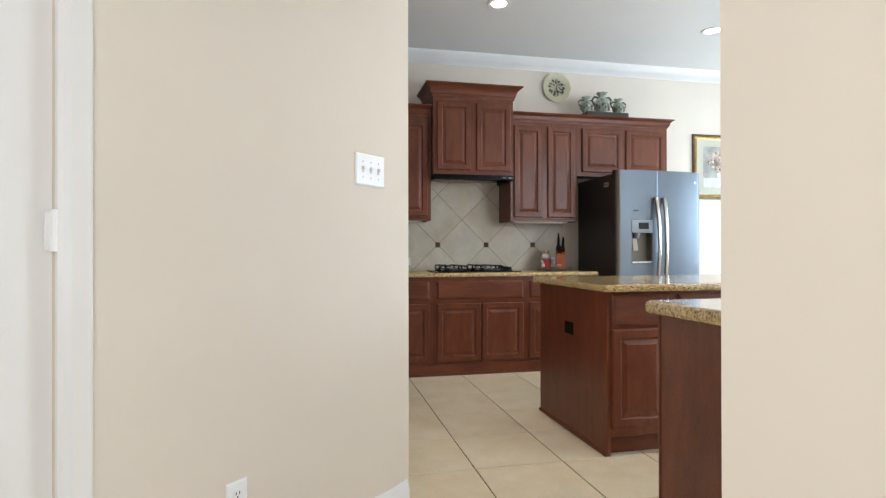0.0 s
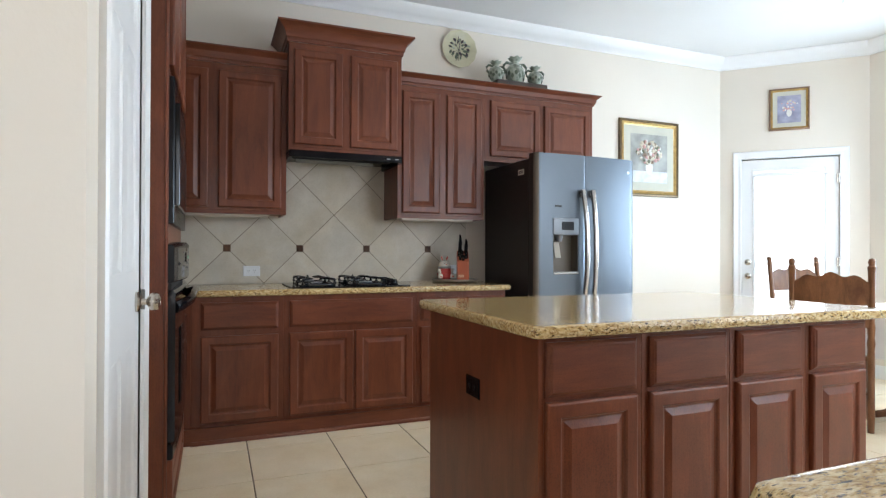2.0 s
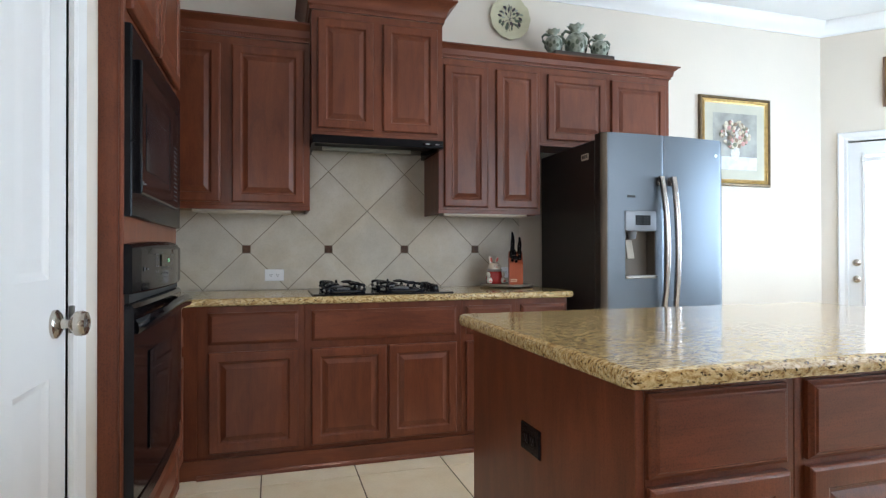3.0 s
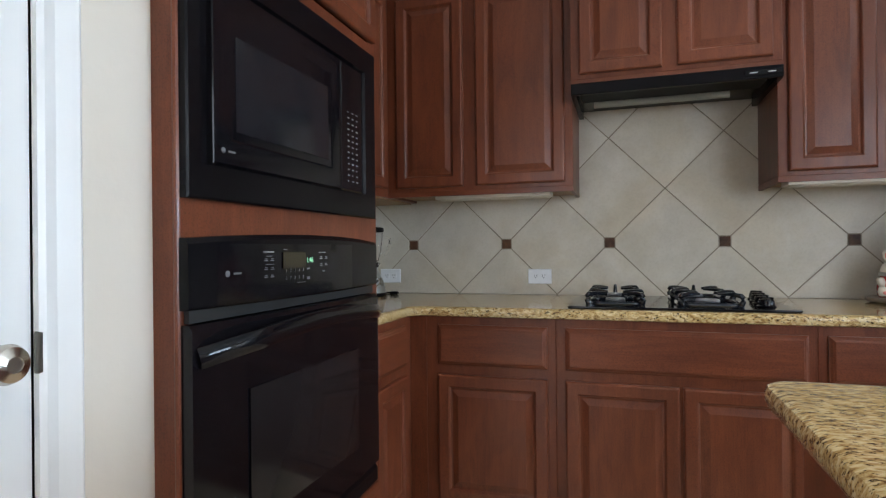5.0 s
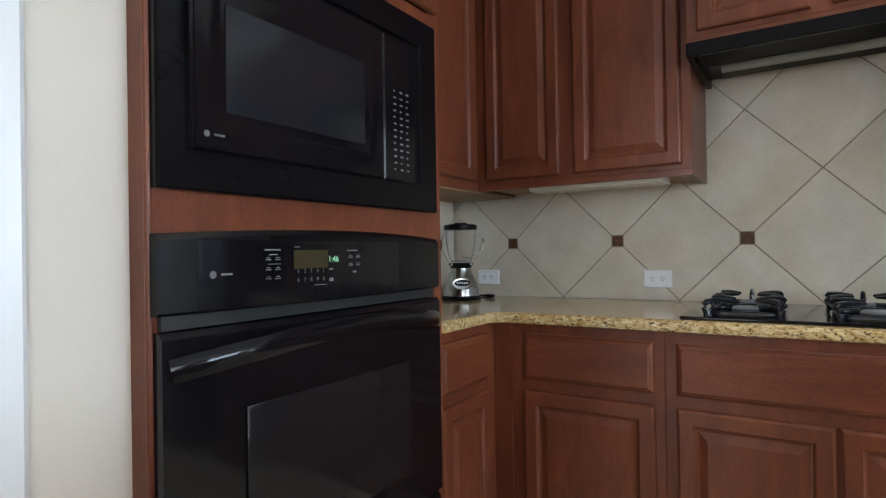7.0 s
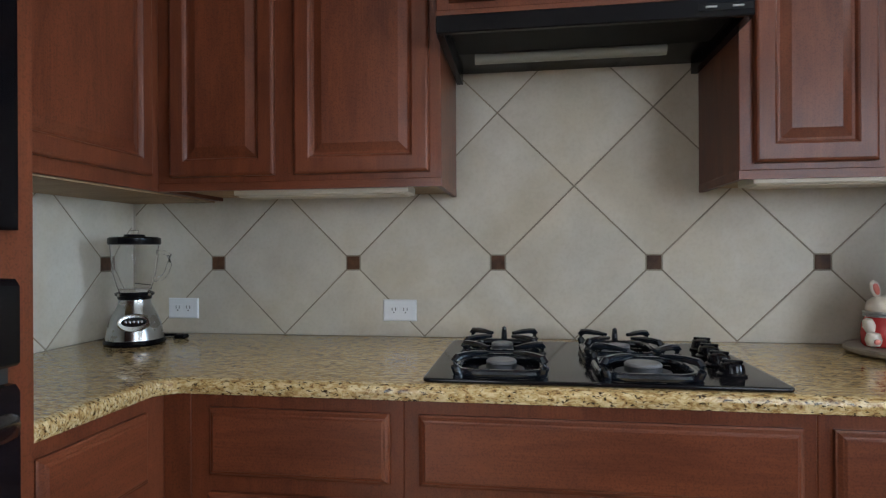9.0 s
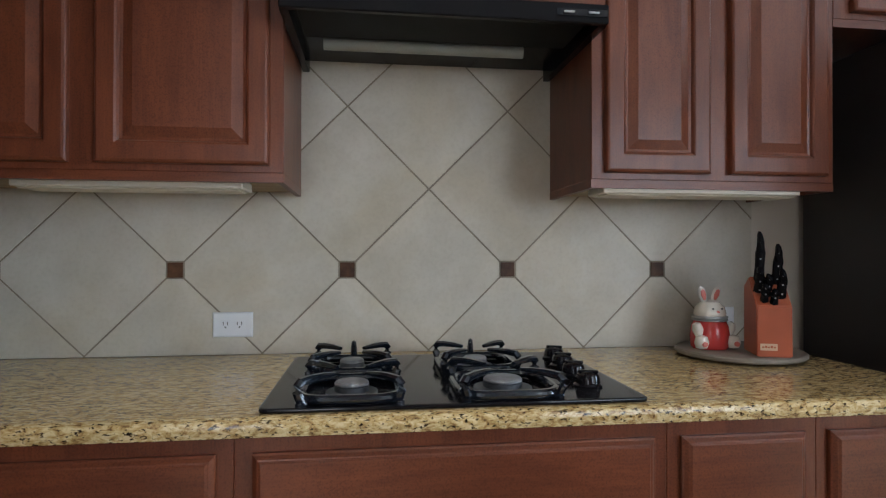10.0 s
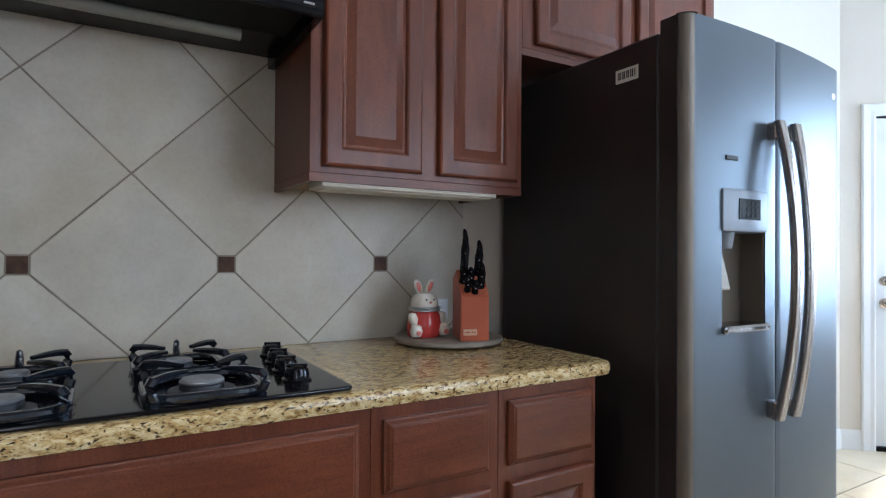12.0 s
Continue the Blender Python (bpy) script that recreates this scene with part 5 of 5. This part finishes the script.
# ---- plate and vases on top of the cabinets ----
IVORY = plain("ivory_glaze", (0.55, 0.52, 0.36), 0.2, vary=0.1, scale=12)
SAGE = plain("sage_glaze", (0.10, 0.125, 0.085), 0.3, vary=0.3, scale=16)
PALE = plain("pale_celadon", (0.30, 0.33, 0.27), 0.28, vary=0.45, scale=28)
PLUM = plain("plum_leaf", (0.06, 0.045, 0.05), 0.3, vary=0.3, scale=30)
pl = thing("wall_plate", (3.86, 7.49, 2.63), "round ivory plate painted with dark leaves, hung on the wall", "plate")
PMX = pose(3.855, 7.505, 2.768, 90)
b = bmesh.new()
rings = []
prof = [(0.0, 0.006), (0.085, 0.006), (0.095, 0.010), (0.125, 0.020), (0.150, 0.024), (0.150, 0.020), (0.12, 0.012), (0.09, 0.002), (0.0, 0.002)]
steps = 64
for r, z in prof:
    rings.append([b.verts.new((0, 0, z))] if r == 0 else [b.verts.new(((r * (1 + (0.02 * math.cos(12 * math.tau * k / steps) if r > 0.1 else 0))) * math.cos(math.tau * k / steps), (r * (1 + (0.02 * math.cos(12 * math.tau * k / steps) if r > 0.1 else 0))) * math.sin(math.tau * k / steps), z)) for k in range(steps)])
for a, c in zip(rings, rings[1:]):
    for k in range(steps):
        q = list(dict.fromkeys([a[k % len(a)], a[(k + 1) % steps % len(a)], c[(k + 1) % steps % len(c)], c[k % len(c)]]))
        b.faces.new(q)
dish = part("dish", moved(b, PMX), IVORY, pl)


def leaf_shape(length, width, m):
    b = bmesh.new()
    n = 6
    lo = [b.verts.new((length * k / n, width * math.sin(math.pi * k / n) ** 0.8, 0)) for k in range(n + 1)]
    hi = [b.verts.new((length * k / n, -width * math.sin(math.pi * k / n) ** 0.8, 0)) for k in range(1, n)]
    b.faces.new(lo + hi[::-1])
    ext = bmesh.ops.extrude_face_region(b, geom=b.faces[:])
    bmesh.ops.translate(b, verts=[v for v in ext["geom"] if isinstance(v, bmesh.types.BMVert)], vec=(0, 0, 0.0012))
    return moved(b, m)


rng = random.Random(4)
for k in range(30):
    a = k * 137.5
    r = 0.012 + 0.062 * math.sqrt((k + 0.5) / 30)
    x, y = r * math.cos(radians(a)), 0.85 * r * math.sin(radians(a)) + 0.006
    part("painted_leaf", leaf_shape(rng.uniform(0.026, 0.044), rng.uniform(0.006, 0.011), PMX @ pose(x, y, 0.0065 + 0.0002 * k, 0, 0, a + rng.uniform(-50, 50))), (SAGE, PLUM, PLUM, SAGE, PALE)[k % 5], dish)
for k in range(6):
    a = radians(20 + 60 * k + rng.uniform(-15, 15))
    part("painted_twig", moved(tube([(0, 0, 0.007), (0.05 * math.cos(a), 0.05 * math.sin(a), 0.0075), (0.092 * math.cos(a + 0.25), 0.092 * math.sin(a + 0.25), 0.011)], 0.0014, 5), PMX), PLUM, dish)
part("painted_stem", moved(tube([(-0.01, 0.10, 0.018), (0.005, 0.04, 0.008), (0.0, -0.05, 0.008), (-0.03, -0.10, 0.018)], 0.002, 6), PMX), PLUM, dish)


def vase(x, y, z, h, w, label):
    v = thing("vase", (x, y, z), label, "vase", "sage green vases on the cabinet")
    prof = [(0, 0), (0.55, 0), (0.6, 0.04), (0.78, 0.18), (1.0, 0.38), (0.98, 0.52), (0.72, 0.68), (0.42, 0.76), (0.40, 0.84), (0.62, 0.94), (0.74, 1.0), (0.66, 1.0), (0.36, 0.88), (0, 0.86)]
    b = lathe([(r * w, q * h) for r, q in prof], (x, y, z), 40)
    for p in b.verts:
        if p.co.z > z + h * 0.92:
            a = math.atan2(p.co.y - y, p.co.x - x)
            p.co.z += h * 0.022 * math.cos(7 * a)
            p.co.x += w * 0.06 * math.cos(a) * math.cos(7 * a)
            p.co.y += w * 0.06 * math.sin(a) * math.cos(7 * a)
    part("body", b, PALE, v, "mottled pale green body with ruffled lip")
    for s in (-1, 1):
        pts = [(x + s * w * 0.40, y, z + h * 0.76), (x + s * w * 1.0, y, z + h * 0.80), (x + s * w * 1.32, y, z + h * 0.68), (x + s * w * 1.25, y, z + h * 0.5), (x + s * w * 0.92, y, z + h * 0.40)]
        part("handle", tube(pts, w * 0.14, 8), SAGE, v, "dark green scroll handle")
    for k in range(9):
        a = -90 + (k - 4) * 22
        m = pose(x, y, z + h * (0.34 + 0.12 * (k % 2)), 0, 0, a) @ pose(w * 0.99, 0, 0, 0, 90, 0)
        part("relief_leaf", leaf_shape(h * 0.2, w * 0.16, m), SAGE, v)
    return v


tray = thing("display_stand", (4.27, 7.30, 2.405), "dark brown wooden stand under three vases", "stand")
part("board", box(4.06, 4.52, 7.22, 7.38, 2.420, 2.478, 0.006), plain("dark_brown_wood", (0.035, 0.024, 0.018), 0.4), tray)
part("foot", box(4.08, 4.14, 7.23, 7.37, 2.4055, 2.421), DARK, tray)
part("foot", box(4.44, 4.50, 7.23, 7.37, 2.4055, 2.421), DARK, tray)
vase(4.09, 7.30, 2.4785, 0.155, 0.062, "small mottled green two-handled vase")
vase(4.268, 7.31, 2.4785, 0.21, 0.078, "tall mottled green two-handled vase in the middle")
vase(4.44, 7.29, 2.4785, 0.15, 0.062, "small mottled green two-handled vase with flared lip")

# ---- pictures ----


def picture(name, m, w, h, frame_w, frame_mat, label, inner, mat_w, slip):
    """A framed picture; m: lower left corner on the wall, looking to -y."""
    p = thing(name, tuple((m @ pose(w / 2, 0, 0)).translation), label, "picture")
    f = frame_w
    part("frame", moved(rings_panel(w, h, [(0, 0.02), (0.004, 0.028), (f * 0.3, 0.031), (f * 0.42, 0.022), (f * 0.43, 0.010)]), m), frame_mat, p)
    g = f * 0.42
    part("inner_frame", moved(rings_panel(w - 2 * g, h - 2 * g, [(0, 0.020), (f * 0.06, 0.024), (f * 0.2, 0.019), (f * 0.3, 0.023), (f * 0.36, 0.017), (f - g, 0.012), (f - g + 0.001, 0.0102)]), m @ pose(g, 0, g)), slip, p, "bright gilded inner moulding")
    part("mount", moved(box(f, w - f, -0.0125, -0.0108, f, h - f), m), plain("mount_card", (0.52, 0.51, 0.42), 0.7), p, smooth=False)
    k = f + mat_w
    part("painting", moved(box(k, w - k, -0.0142, -0.0128, k, h - k), m), inner, p, "flower still life", smooth=False)
    return p, k


CANVAS = plain("muted_grey_canvas", (0.33, 0.33, 0.30), 0.35, vary=0.35, scale=7)
CANVAS2 = plain("muted_blue_canvas", (0.33, 0.33, 0.44), 0.6, vary=0.35, scale=9)
PETALS = [plain("petal_" + n, c, 0.6, vary=0.15, scale=60) for n, c in (("cream", (0.62, 0.55, 0.42)), ("rose", (0.6, 0.33, 0.3)), ("white", (0.7, 0.68, 0.64)), ("leaf", (0.17, 0.18, 0.12)), ("brown", (0.28, 0.2, 0.14)))]


def painted_bouquet(p, m, cx, cz, r, n, seed, tones):
    g = random.Random(seed)
    for k in range(n):
        a, q = g.uniform(0, 360), math.sqrt(g.random()) * r
        x, z = cx + q * math.cos(radians(a)), cz + 0.75 * q * math.sin(radians(a))
        s = g.uniform(0.06, 0.14) * r
        b = lathe([(0, 0), (s, 0), (s * 0.9, 0.0008), (0, 0.001)], steps=9)
        part("painted_flower", moved(b, m @ pose(x, -0.0143 - 0.00012 * k, z, 90)), PETALS[tones[k % len(tones)]], p)
    part("painted_vase", moved(lathe([(0, 0), (0.20 * r, 0), (0.30 * r, 0.0006), (0, 0.0009)], steps=16), m @ pose(cx, -0.0143, cz - r * 0.95, 90) @ Matrix.Diagonal((1, 1.6, 1, 1))), PETALS[2], p)


GILT = plain("tarnished_bronze", (0.15, 0.105, 0.055), 0.4, 0.5, vary=0.3, scale=25, relief=0.2)
m1 = pose(5.452, BACK, 1.65)
p1, _ = picture("picture", m1, 0.69, 0.71, 0.055, GILT, "flower still life in a gilded frame with pale mount", CANVAS, 0.075, GOLD)
# table strip of the painting, with glare on the glass put into its colour
part("painted_table_glare", moved(box(0.131, 0.559, -0.0146, -0.0138, 0.131, 0.235), m1), plain("pale_cloth_glare", (0.62, 0.65, 0.70), 0.5, vary=0.2, scale=14), p1, smooth=False)
painted_bouquet(p1, m1, 0.345, 0.41, 0.145, 130, 2, (0, 4, 0, 2, 3, 1, 0, 4))
m2 = pose(*BAY0, 0, 0, 0, -45) @ pose(0.425, 0, 2.30)
p2, _ = picture("picture", m2, 0.335, 0.40, 0.03, plain("bronze_wood_frame", (0.25, 0.15, 0.10), 0.4, vary=0.2), "small rose bouquet picture above the patio door", CANVAS2, 0.04, GOLD)
painted_bouquet(p2, m2, 0.167, 0.235, 0.075, 26, 7, (1, 0, 1, 2))

# ---- recessed ceiling lamps ----


def can_light(x, y, spread):
    c = thing("recessed_light", (x, y, H), "round white recessed ceiling light, switched on", "ceiling light", "recessed ceiling lights")
    part("trim_ring", lathe([(0.062, -0.001), (0.07, -0.007), (0.09, -0.008), (0.098, -0.003), (0.098, -0.0005), (0.062, -0.0005)], (x, y, H), 32), TRIM, c)
    part("lens", lathe([(0, -0.0035), (0.062, -0.003), (0.064, -0.001), (0, -0.001)], (x, y, H), 32), LAMP, c, "glowing lamp lens")
    lamp = new("can_lamp", bpy.data.lights.new("can_lamp", "SPOT"))
    lamp.data.energy, lamp.data.spot_size, lamp.data.spot_blend, lamp.data.shadow_soft_size = 50, radians(spread), 0.75, 0.06
    lamp.data.color = (1.0, 0.92, 0.82)
    lamp.matrix_world = look((x, y, H - 0.02), (x, y + 0.001, 0))


# the two at y 4.15 are out of view, added to light the kitchen
for x, y, spread in ((2.85, 6.315, 80), (4.89, 6.445, 80), (6.54, 6.10, 90), (2.85, 4.15, 125), (4.89, 4.15, 125)):
    can_light(x, y, spread)

# ---- breakfast nook ----


def dining_chair(name="dining_chair"):
    c = thing(name, (0, 0, 0), "brown oak dining chair with turned posts and carved back", "chair", "chairs round the table")
    turned = [(0.014, 0), (0.02, 0.03), (0.016, 0.06), (0.021, 0.12), (0.018, 0.3), (0.022, 0.36), (0.017, 0.40), (0.022, 0.46)]
    for sx in (-1, 1):
        part("front_leg", lathe(turned, (sx * 0.2, -0.19, 0), 12), OAK, c)
        z = [(0.018, 0), (0.021, 0.1), (0.021, 0.46), (0.019, 0.52), (0.023, 0.56), (0.018, 0.6), (0.022, 0.66), (0.017, 0.7), (0.022, 0.76), (0.019, 0.84), (0.020, 1.0), (0.023, 1.04), (0.016, 1.05), (0.021, 1.07), (0.015, 1.09), (0, 1.095)]
        b = lathe(z, (sx * 0.21, 0, 0), 12)
        for v in b.verts:
            v.co.y = 0.19 + v.co.y + max(0, v.co.z - 0.45) * 0.14
        part("back_post", b, OAK, c)
        part("stretcher", tube([(sx * 0.2, -0.19, 0.2), (sx * 0.21, 0.19, 0.2)], 0.011, 8), OAK, c)
    part("stretcher", tube([(-0.2, -0.19, 0.26), (0.2, -0.19, 0.26)], 0.012, 8), OAK, c)
    part("stretcher", tube([(-0.21, 0.19, 0.24), (0.21, 0.19, 0.24)], 0.011, 8), OAK, c)
    part("seat", slab(rounded([(-0.215, 0.2), (0.215, 0.2), (0.235, -0.225), (-0.235, -0.225)], [0.03] * 4, 4), 0.44, 0.475, 0.012), OAK, c)
    for z0, z1, wavy in ((0.80, 1.00, True), (0.66, 0.72, False)):
        b = bmesh.new()
        n = 28
        front_, rear = [], []
        for k in range(n + 1):
            t = k / n
            x = -0.20 + 0.40 * t
            crest = z1 - (0.045 - 0.04 * math.sin(math.pi * t) + 0.012 * math.cos(6 * math.pi * t)) if wavy else z1
            y = 0.19 + (z0 - 0.42) * 0.14 + 0.012 * math.sin(math.pi * t)
            front_.append((b.verts.new((x, y - 0.011, z0)), b.verts.new((x, y - 0.011 + (crest - z0) * 0.14, crest))))
            rear.append((b.verts.new((x, y + 0.011, z0)), b.verts.new((x, y + 0.011 + (crest - z0) * 0.14, crest))))
        for k in range(n):
            for q in ((front_[k][0], front_[k + 1][0], front_[k + 1][1], front_[k][1]), (rear[k][0], rear[k][1], rear[k + 1][1], rear[k + 1][0]), (front_[k][1], front_[k + 1][1], rear[k + 1][1], rear[k][1]), (front_[k][0], rear[k][0], rear[k + 1][0], front_[k + 1][0])):
                b.faces.new(q)
        part("back_rail", b, OAK, c)
    return c


chair = dining_chair()
chair.matrix_basis = pose(5.88, 5.86, 0, 0, 0, 125)
copy_thing(chair, pose(6.66, 6.52, 0, 0, 0, -20))
table = thing("dining_table", (6.50, 5.50, 0), "round oak pedestal table under a white cloth", "table")
part("tabletop", lathe([(0, 0.715), (0.56, 0.715), (0.57, 0.725), (0.57, 0.738), (0.56, 0.745), (0, 0.745)], (6.50, 5.50, 0), 48), OAK, table)
part("pedestal", lathe([(0, 0.08), (0.06, 0.08), (0.075, 0.14), (0.05, 0.22), (0.085, 0.4), (0.05, 0.55), (0.07, 0.68), (0.12, 0.714), (0, 0.714)], (6.50, 5.50, 0), 24), OAK, table)
for k in range(4):
    a = math.tau * (k + 0.5) / 4
    u = Vector((math.cos(a), math.sin(a), 0))
    o = Vector((6.50, 5.50, 0))
    part("leg", tube([o + u * 0.04 + Vector((0, 0, 0.13)), o + u * 0.2 + Vector((0, 0, 0.12)), o + u * 0.34 + Vector((0, 0, 0.04)), o + u * 0.40 + Vector((0, 0, 0.025))], [0.035, 0.032, 0.026, 0.024], 8), OAK, table)
LINEN = plain("white_linen", (0.74, 0.71, 0.68), 0.85, vary=0.04, scale=9, relief=0.4, fine=220)
LACE = plain("grey_lace", (0.42, 0.38, 0.37), 0.9, vary=0.3, scale=40)
cl = thing("tablecloth", (6.50, 5.50, 0.746), "white tablecloth with embroidered medallions draped over the round table", "tablecloth")
b = bmesh.new()
n = 96
rows = []
for r, z, amp in ((0.0, 0.7475, 0), (0.5, 0.7475, 0), (0.572, 0.7475, 0), (0.582, 0.742, 0.0), (0.59, 0.70, 0.008), (0.60, 0.62, 0.02), (0.61, 0.52, 0.032), (0.615, 0.46, 0.036)):
    rows.append([b.verts.new((6.50, 5.50, z))] if r == 0 else [b.verts.new((6.50 + (r + amp * math.cos(11 * math.tau * k / n)) * math.cos(math.tau * k / n), 5.50 + (r + amp * math.cos(11 * math.tau * k / n)) * math.sin(math.tau * k / n), z)) for k in range(n)])
for a, c in zip(rows, rows[1:]):
    for k in range(n):
        b.faces.new(list(dict.fromkeys([a[k % len(a)], a[(k + 1) % n % len(a)], c[(k + 1) % n % len(c)], c[k % len(c)]])))
cloth = part("cloth", b, LINEN, cl)
for k in range(11):
    a = math.tau * k / 11
    m = pose(6.50 + 0.650 * math.cos(a), 5.50 + 0.650 * math.sin(a), 0.565, 0, 0, math.degrees(a) + 90) @ pose(0, 0, 0, 88)
    b = bmesh.new()
    for q in range(16):
        joined(b, leaf_shape(0.03, 0.006, m @ pose(0, 0, 0.0, 0, 0, q * 22.5) @ pose(0.022, 0, 0)))
    joined(b, moved(lathe([(0, 0), (0.012, 0), (0.012, 0.001), (0, 0.001)], steps=12), m))
    part("medallion", b, LACE, cloth, "grey embroidered medallion", smooth=False)
fv = thing("flower_vase", (6.14, 5.50, 0.748), "clear glass vase with blue and white flowers on the table", "flowers")
part("glass_vase", lathe([(0, 0), (0.045, 0), (0.05, 0.02), (0.04, 0.1), (0.055, 0.19), (0.052, 0.19), (0.037, 0.1), (0.045, 0.02), (0, 0.012)], (6.14, 5.50, 0.749)), GLASS, fv)
BLUE = plain("blue_petal", (0.10, 0.33, 0.62), 0.6, vary=0.2, scale=30)
STEM = plain("green_stem", (0.10, 0.24, 0.05), 0.6, vary=0.3, scale=30)
rng = random.Random(9)
for k in range(13):
    a, r = rng.uniform(0, 6.28), rng.uniform(0.02, 0.12)
    top = Vector((6.14 + r * math.cos(a), 5.50 + r * math.sin(a), 0.748 + rng.uniform(0.22, 0.37)))
    part("stem", tube([(6.14, 5.50, 0.76), (6.14 + 0.02 * math.cos(a), 5.50 + 0.02 * math.sin(a), 0.92), top], 0.003, 6), STEM, fv)
    bl_ = bmesh.new()
    for q in range(9):
        joined(bl_, leaf_shape(0.035, 0.012, pose(*top, 0, 0, q * 40) @ pose(0, 0, 0, 0, -28 - 22 * (q % 3), 0)))
    part("flower", bl_, (BLUE, PETALS[2], PETALS[2], BLUE, STEM)[k % 5], fv)

# ---- tiled backsplash, piece by piece ----
G = 0.0022


def clip(poly, axis, value, keep_below):
    out = []
    for p, q in zip(poly, poly[1:] + poly[:1]):
        ip, iq = (p[axis] <= value) == keep_below, (q[axis] <= value) == keep_below
        if ip:
            out.append(p)
        if ip != iq:
            t = (value - p[axis]) / (q[axis] - p[axis])
            out.append((p[0] + t * (q[0] - p[0]), p[1] + t * (q[1] - p[1])))
    return out


def tile_piece(name, poly, m, parent, material, proud=0.006, chamfer=0.0015):
    b = bmesh.new()
    cx, cz = sum(p[0] for p in poly) / len(poly), sum(p[1] for p in poly) / len(poly)
    rows = []
    for d, s in ((0, 0.0), (proud - chamfer, 0.0), (proud, chamfer)):
        rows.append([b.verts.new((px + (cx - px) * s / max(0.02, math.hypot(px - cx, pz - cz)), -d, pz + (cz - pz) * s / max(0.02, math.hypot(px - cx, pz - cz)))) for px, pz in poly])
    k = len(poly)
    for a, c in zip(rows, rows[1:]):
        for i in range(k):
            b.faces.new((a[i], a[(i + 1) % k], c[(i + 1) % k], c[i]))
    b.faces.new(rows[-1])
    return part(name, moved(b, m), material, parent, smooth=False)


def backsplash(name, m, rects, u0, label):
    """Diagonal tiles with a small bronze square at each joint of one row; u0: where a square sits along the wall."""
    d = 0.2485
    back = bmesh.new()
    for a, c, lo, hi in rects:
        box(a, c, -0.004, 0.0, lo, hi, bm=back)
    wall = part(name, moved(back, m), GROUT, smooth=False)
    tagged(wall, label, "backsplash", kind="structure")
    BASE[wall.name] = Vector((0, 0, 0))
    zc = 1.146
    for i in range(-8, 12):
        for j in range(-2, 4):
            cu, cz = u0 + i * d, zc + j * d
            if (i + j) % 2 == 0:
                continue
            r = d - G * 1.5
            poly = [(cu - r, cz), (cu, cz - r), (cu + r, cz), (cu, cz + r)]
            s = 0.024 + G * 1.2
            if j == 0:
                poly = clip(clip(poly, 0, cu - d + s, False), 0, cu + d - s, True)
            if j == 1:
                poly = clip(poly, 1, zc + s, False)
            if j == -1:
                poly = clip(poly, 1, zc - s, True)
            for a, c, lo, hi in rects:
                q = clip(clip(clip(clip(poly, 0, a, False), 0, c, True), 1, lo, False), 1, hi, True) if poly else []
                if len(q) > 2 and max(p[0] for p in q) - min(p[0] for p in q) > 0.006 and max(p[1] for p in q) - min(p[1] for p in q) > 0.006:
                    tile_piece("tile", q, m, wall, TILE)
    for i in range(-4, 6):
        cu = u0 + 2 * i * d
        for a, c, lo, hi in rects:
            if a < cu - 0.024 and cu + 0.024 < c and lo < zc < hi:
                tile_piece("accent_tile", [(cu - 0.022, zc - 0.022), (cu + 0.022, zc - 0.022), (cu + 0.022, zc + 0.022), (cu - 0.022, zc + 0.022)], m, wall, BRONZE, 0.0065)
    return wall


Z0 = TOP + 0.001
backsplash("backsplash_north", pose(0, BACK - 0.002, 0), [(LEFT + 0.012, 3.925, Z0, 1.79)], 2.600, "beige diagonal tiles with bronze accents behind the cooktop")
backsplash("backsplash_west", pose(LEFT + 0.002, 0, 0, 0, 0, 90), [(6.466, 7.49, Z0, UB + 0.02)], 7.36, "beige diagonal tiles with bronze accents on the side wall")
lay_floor()
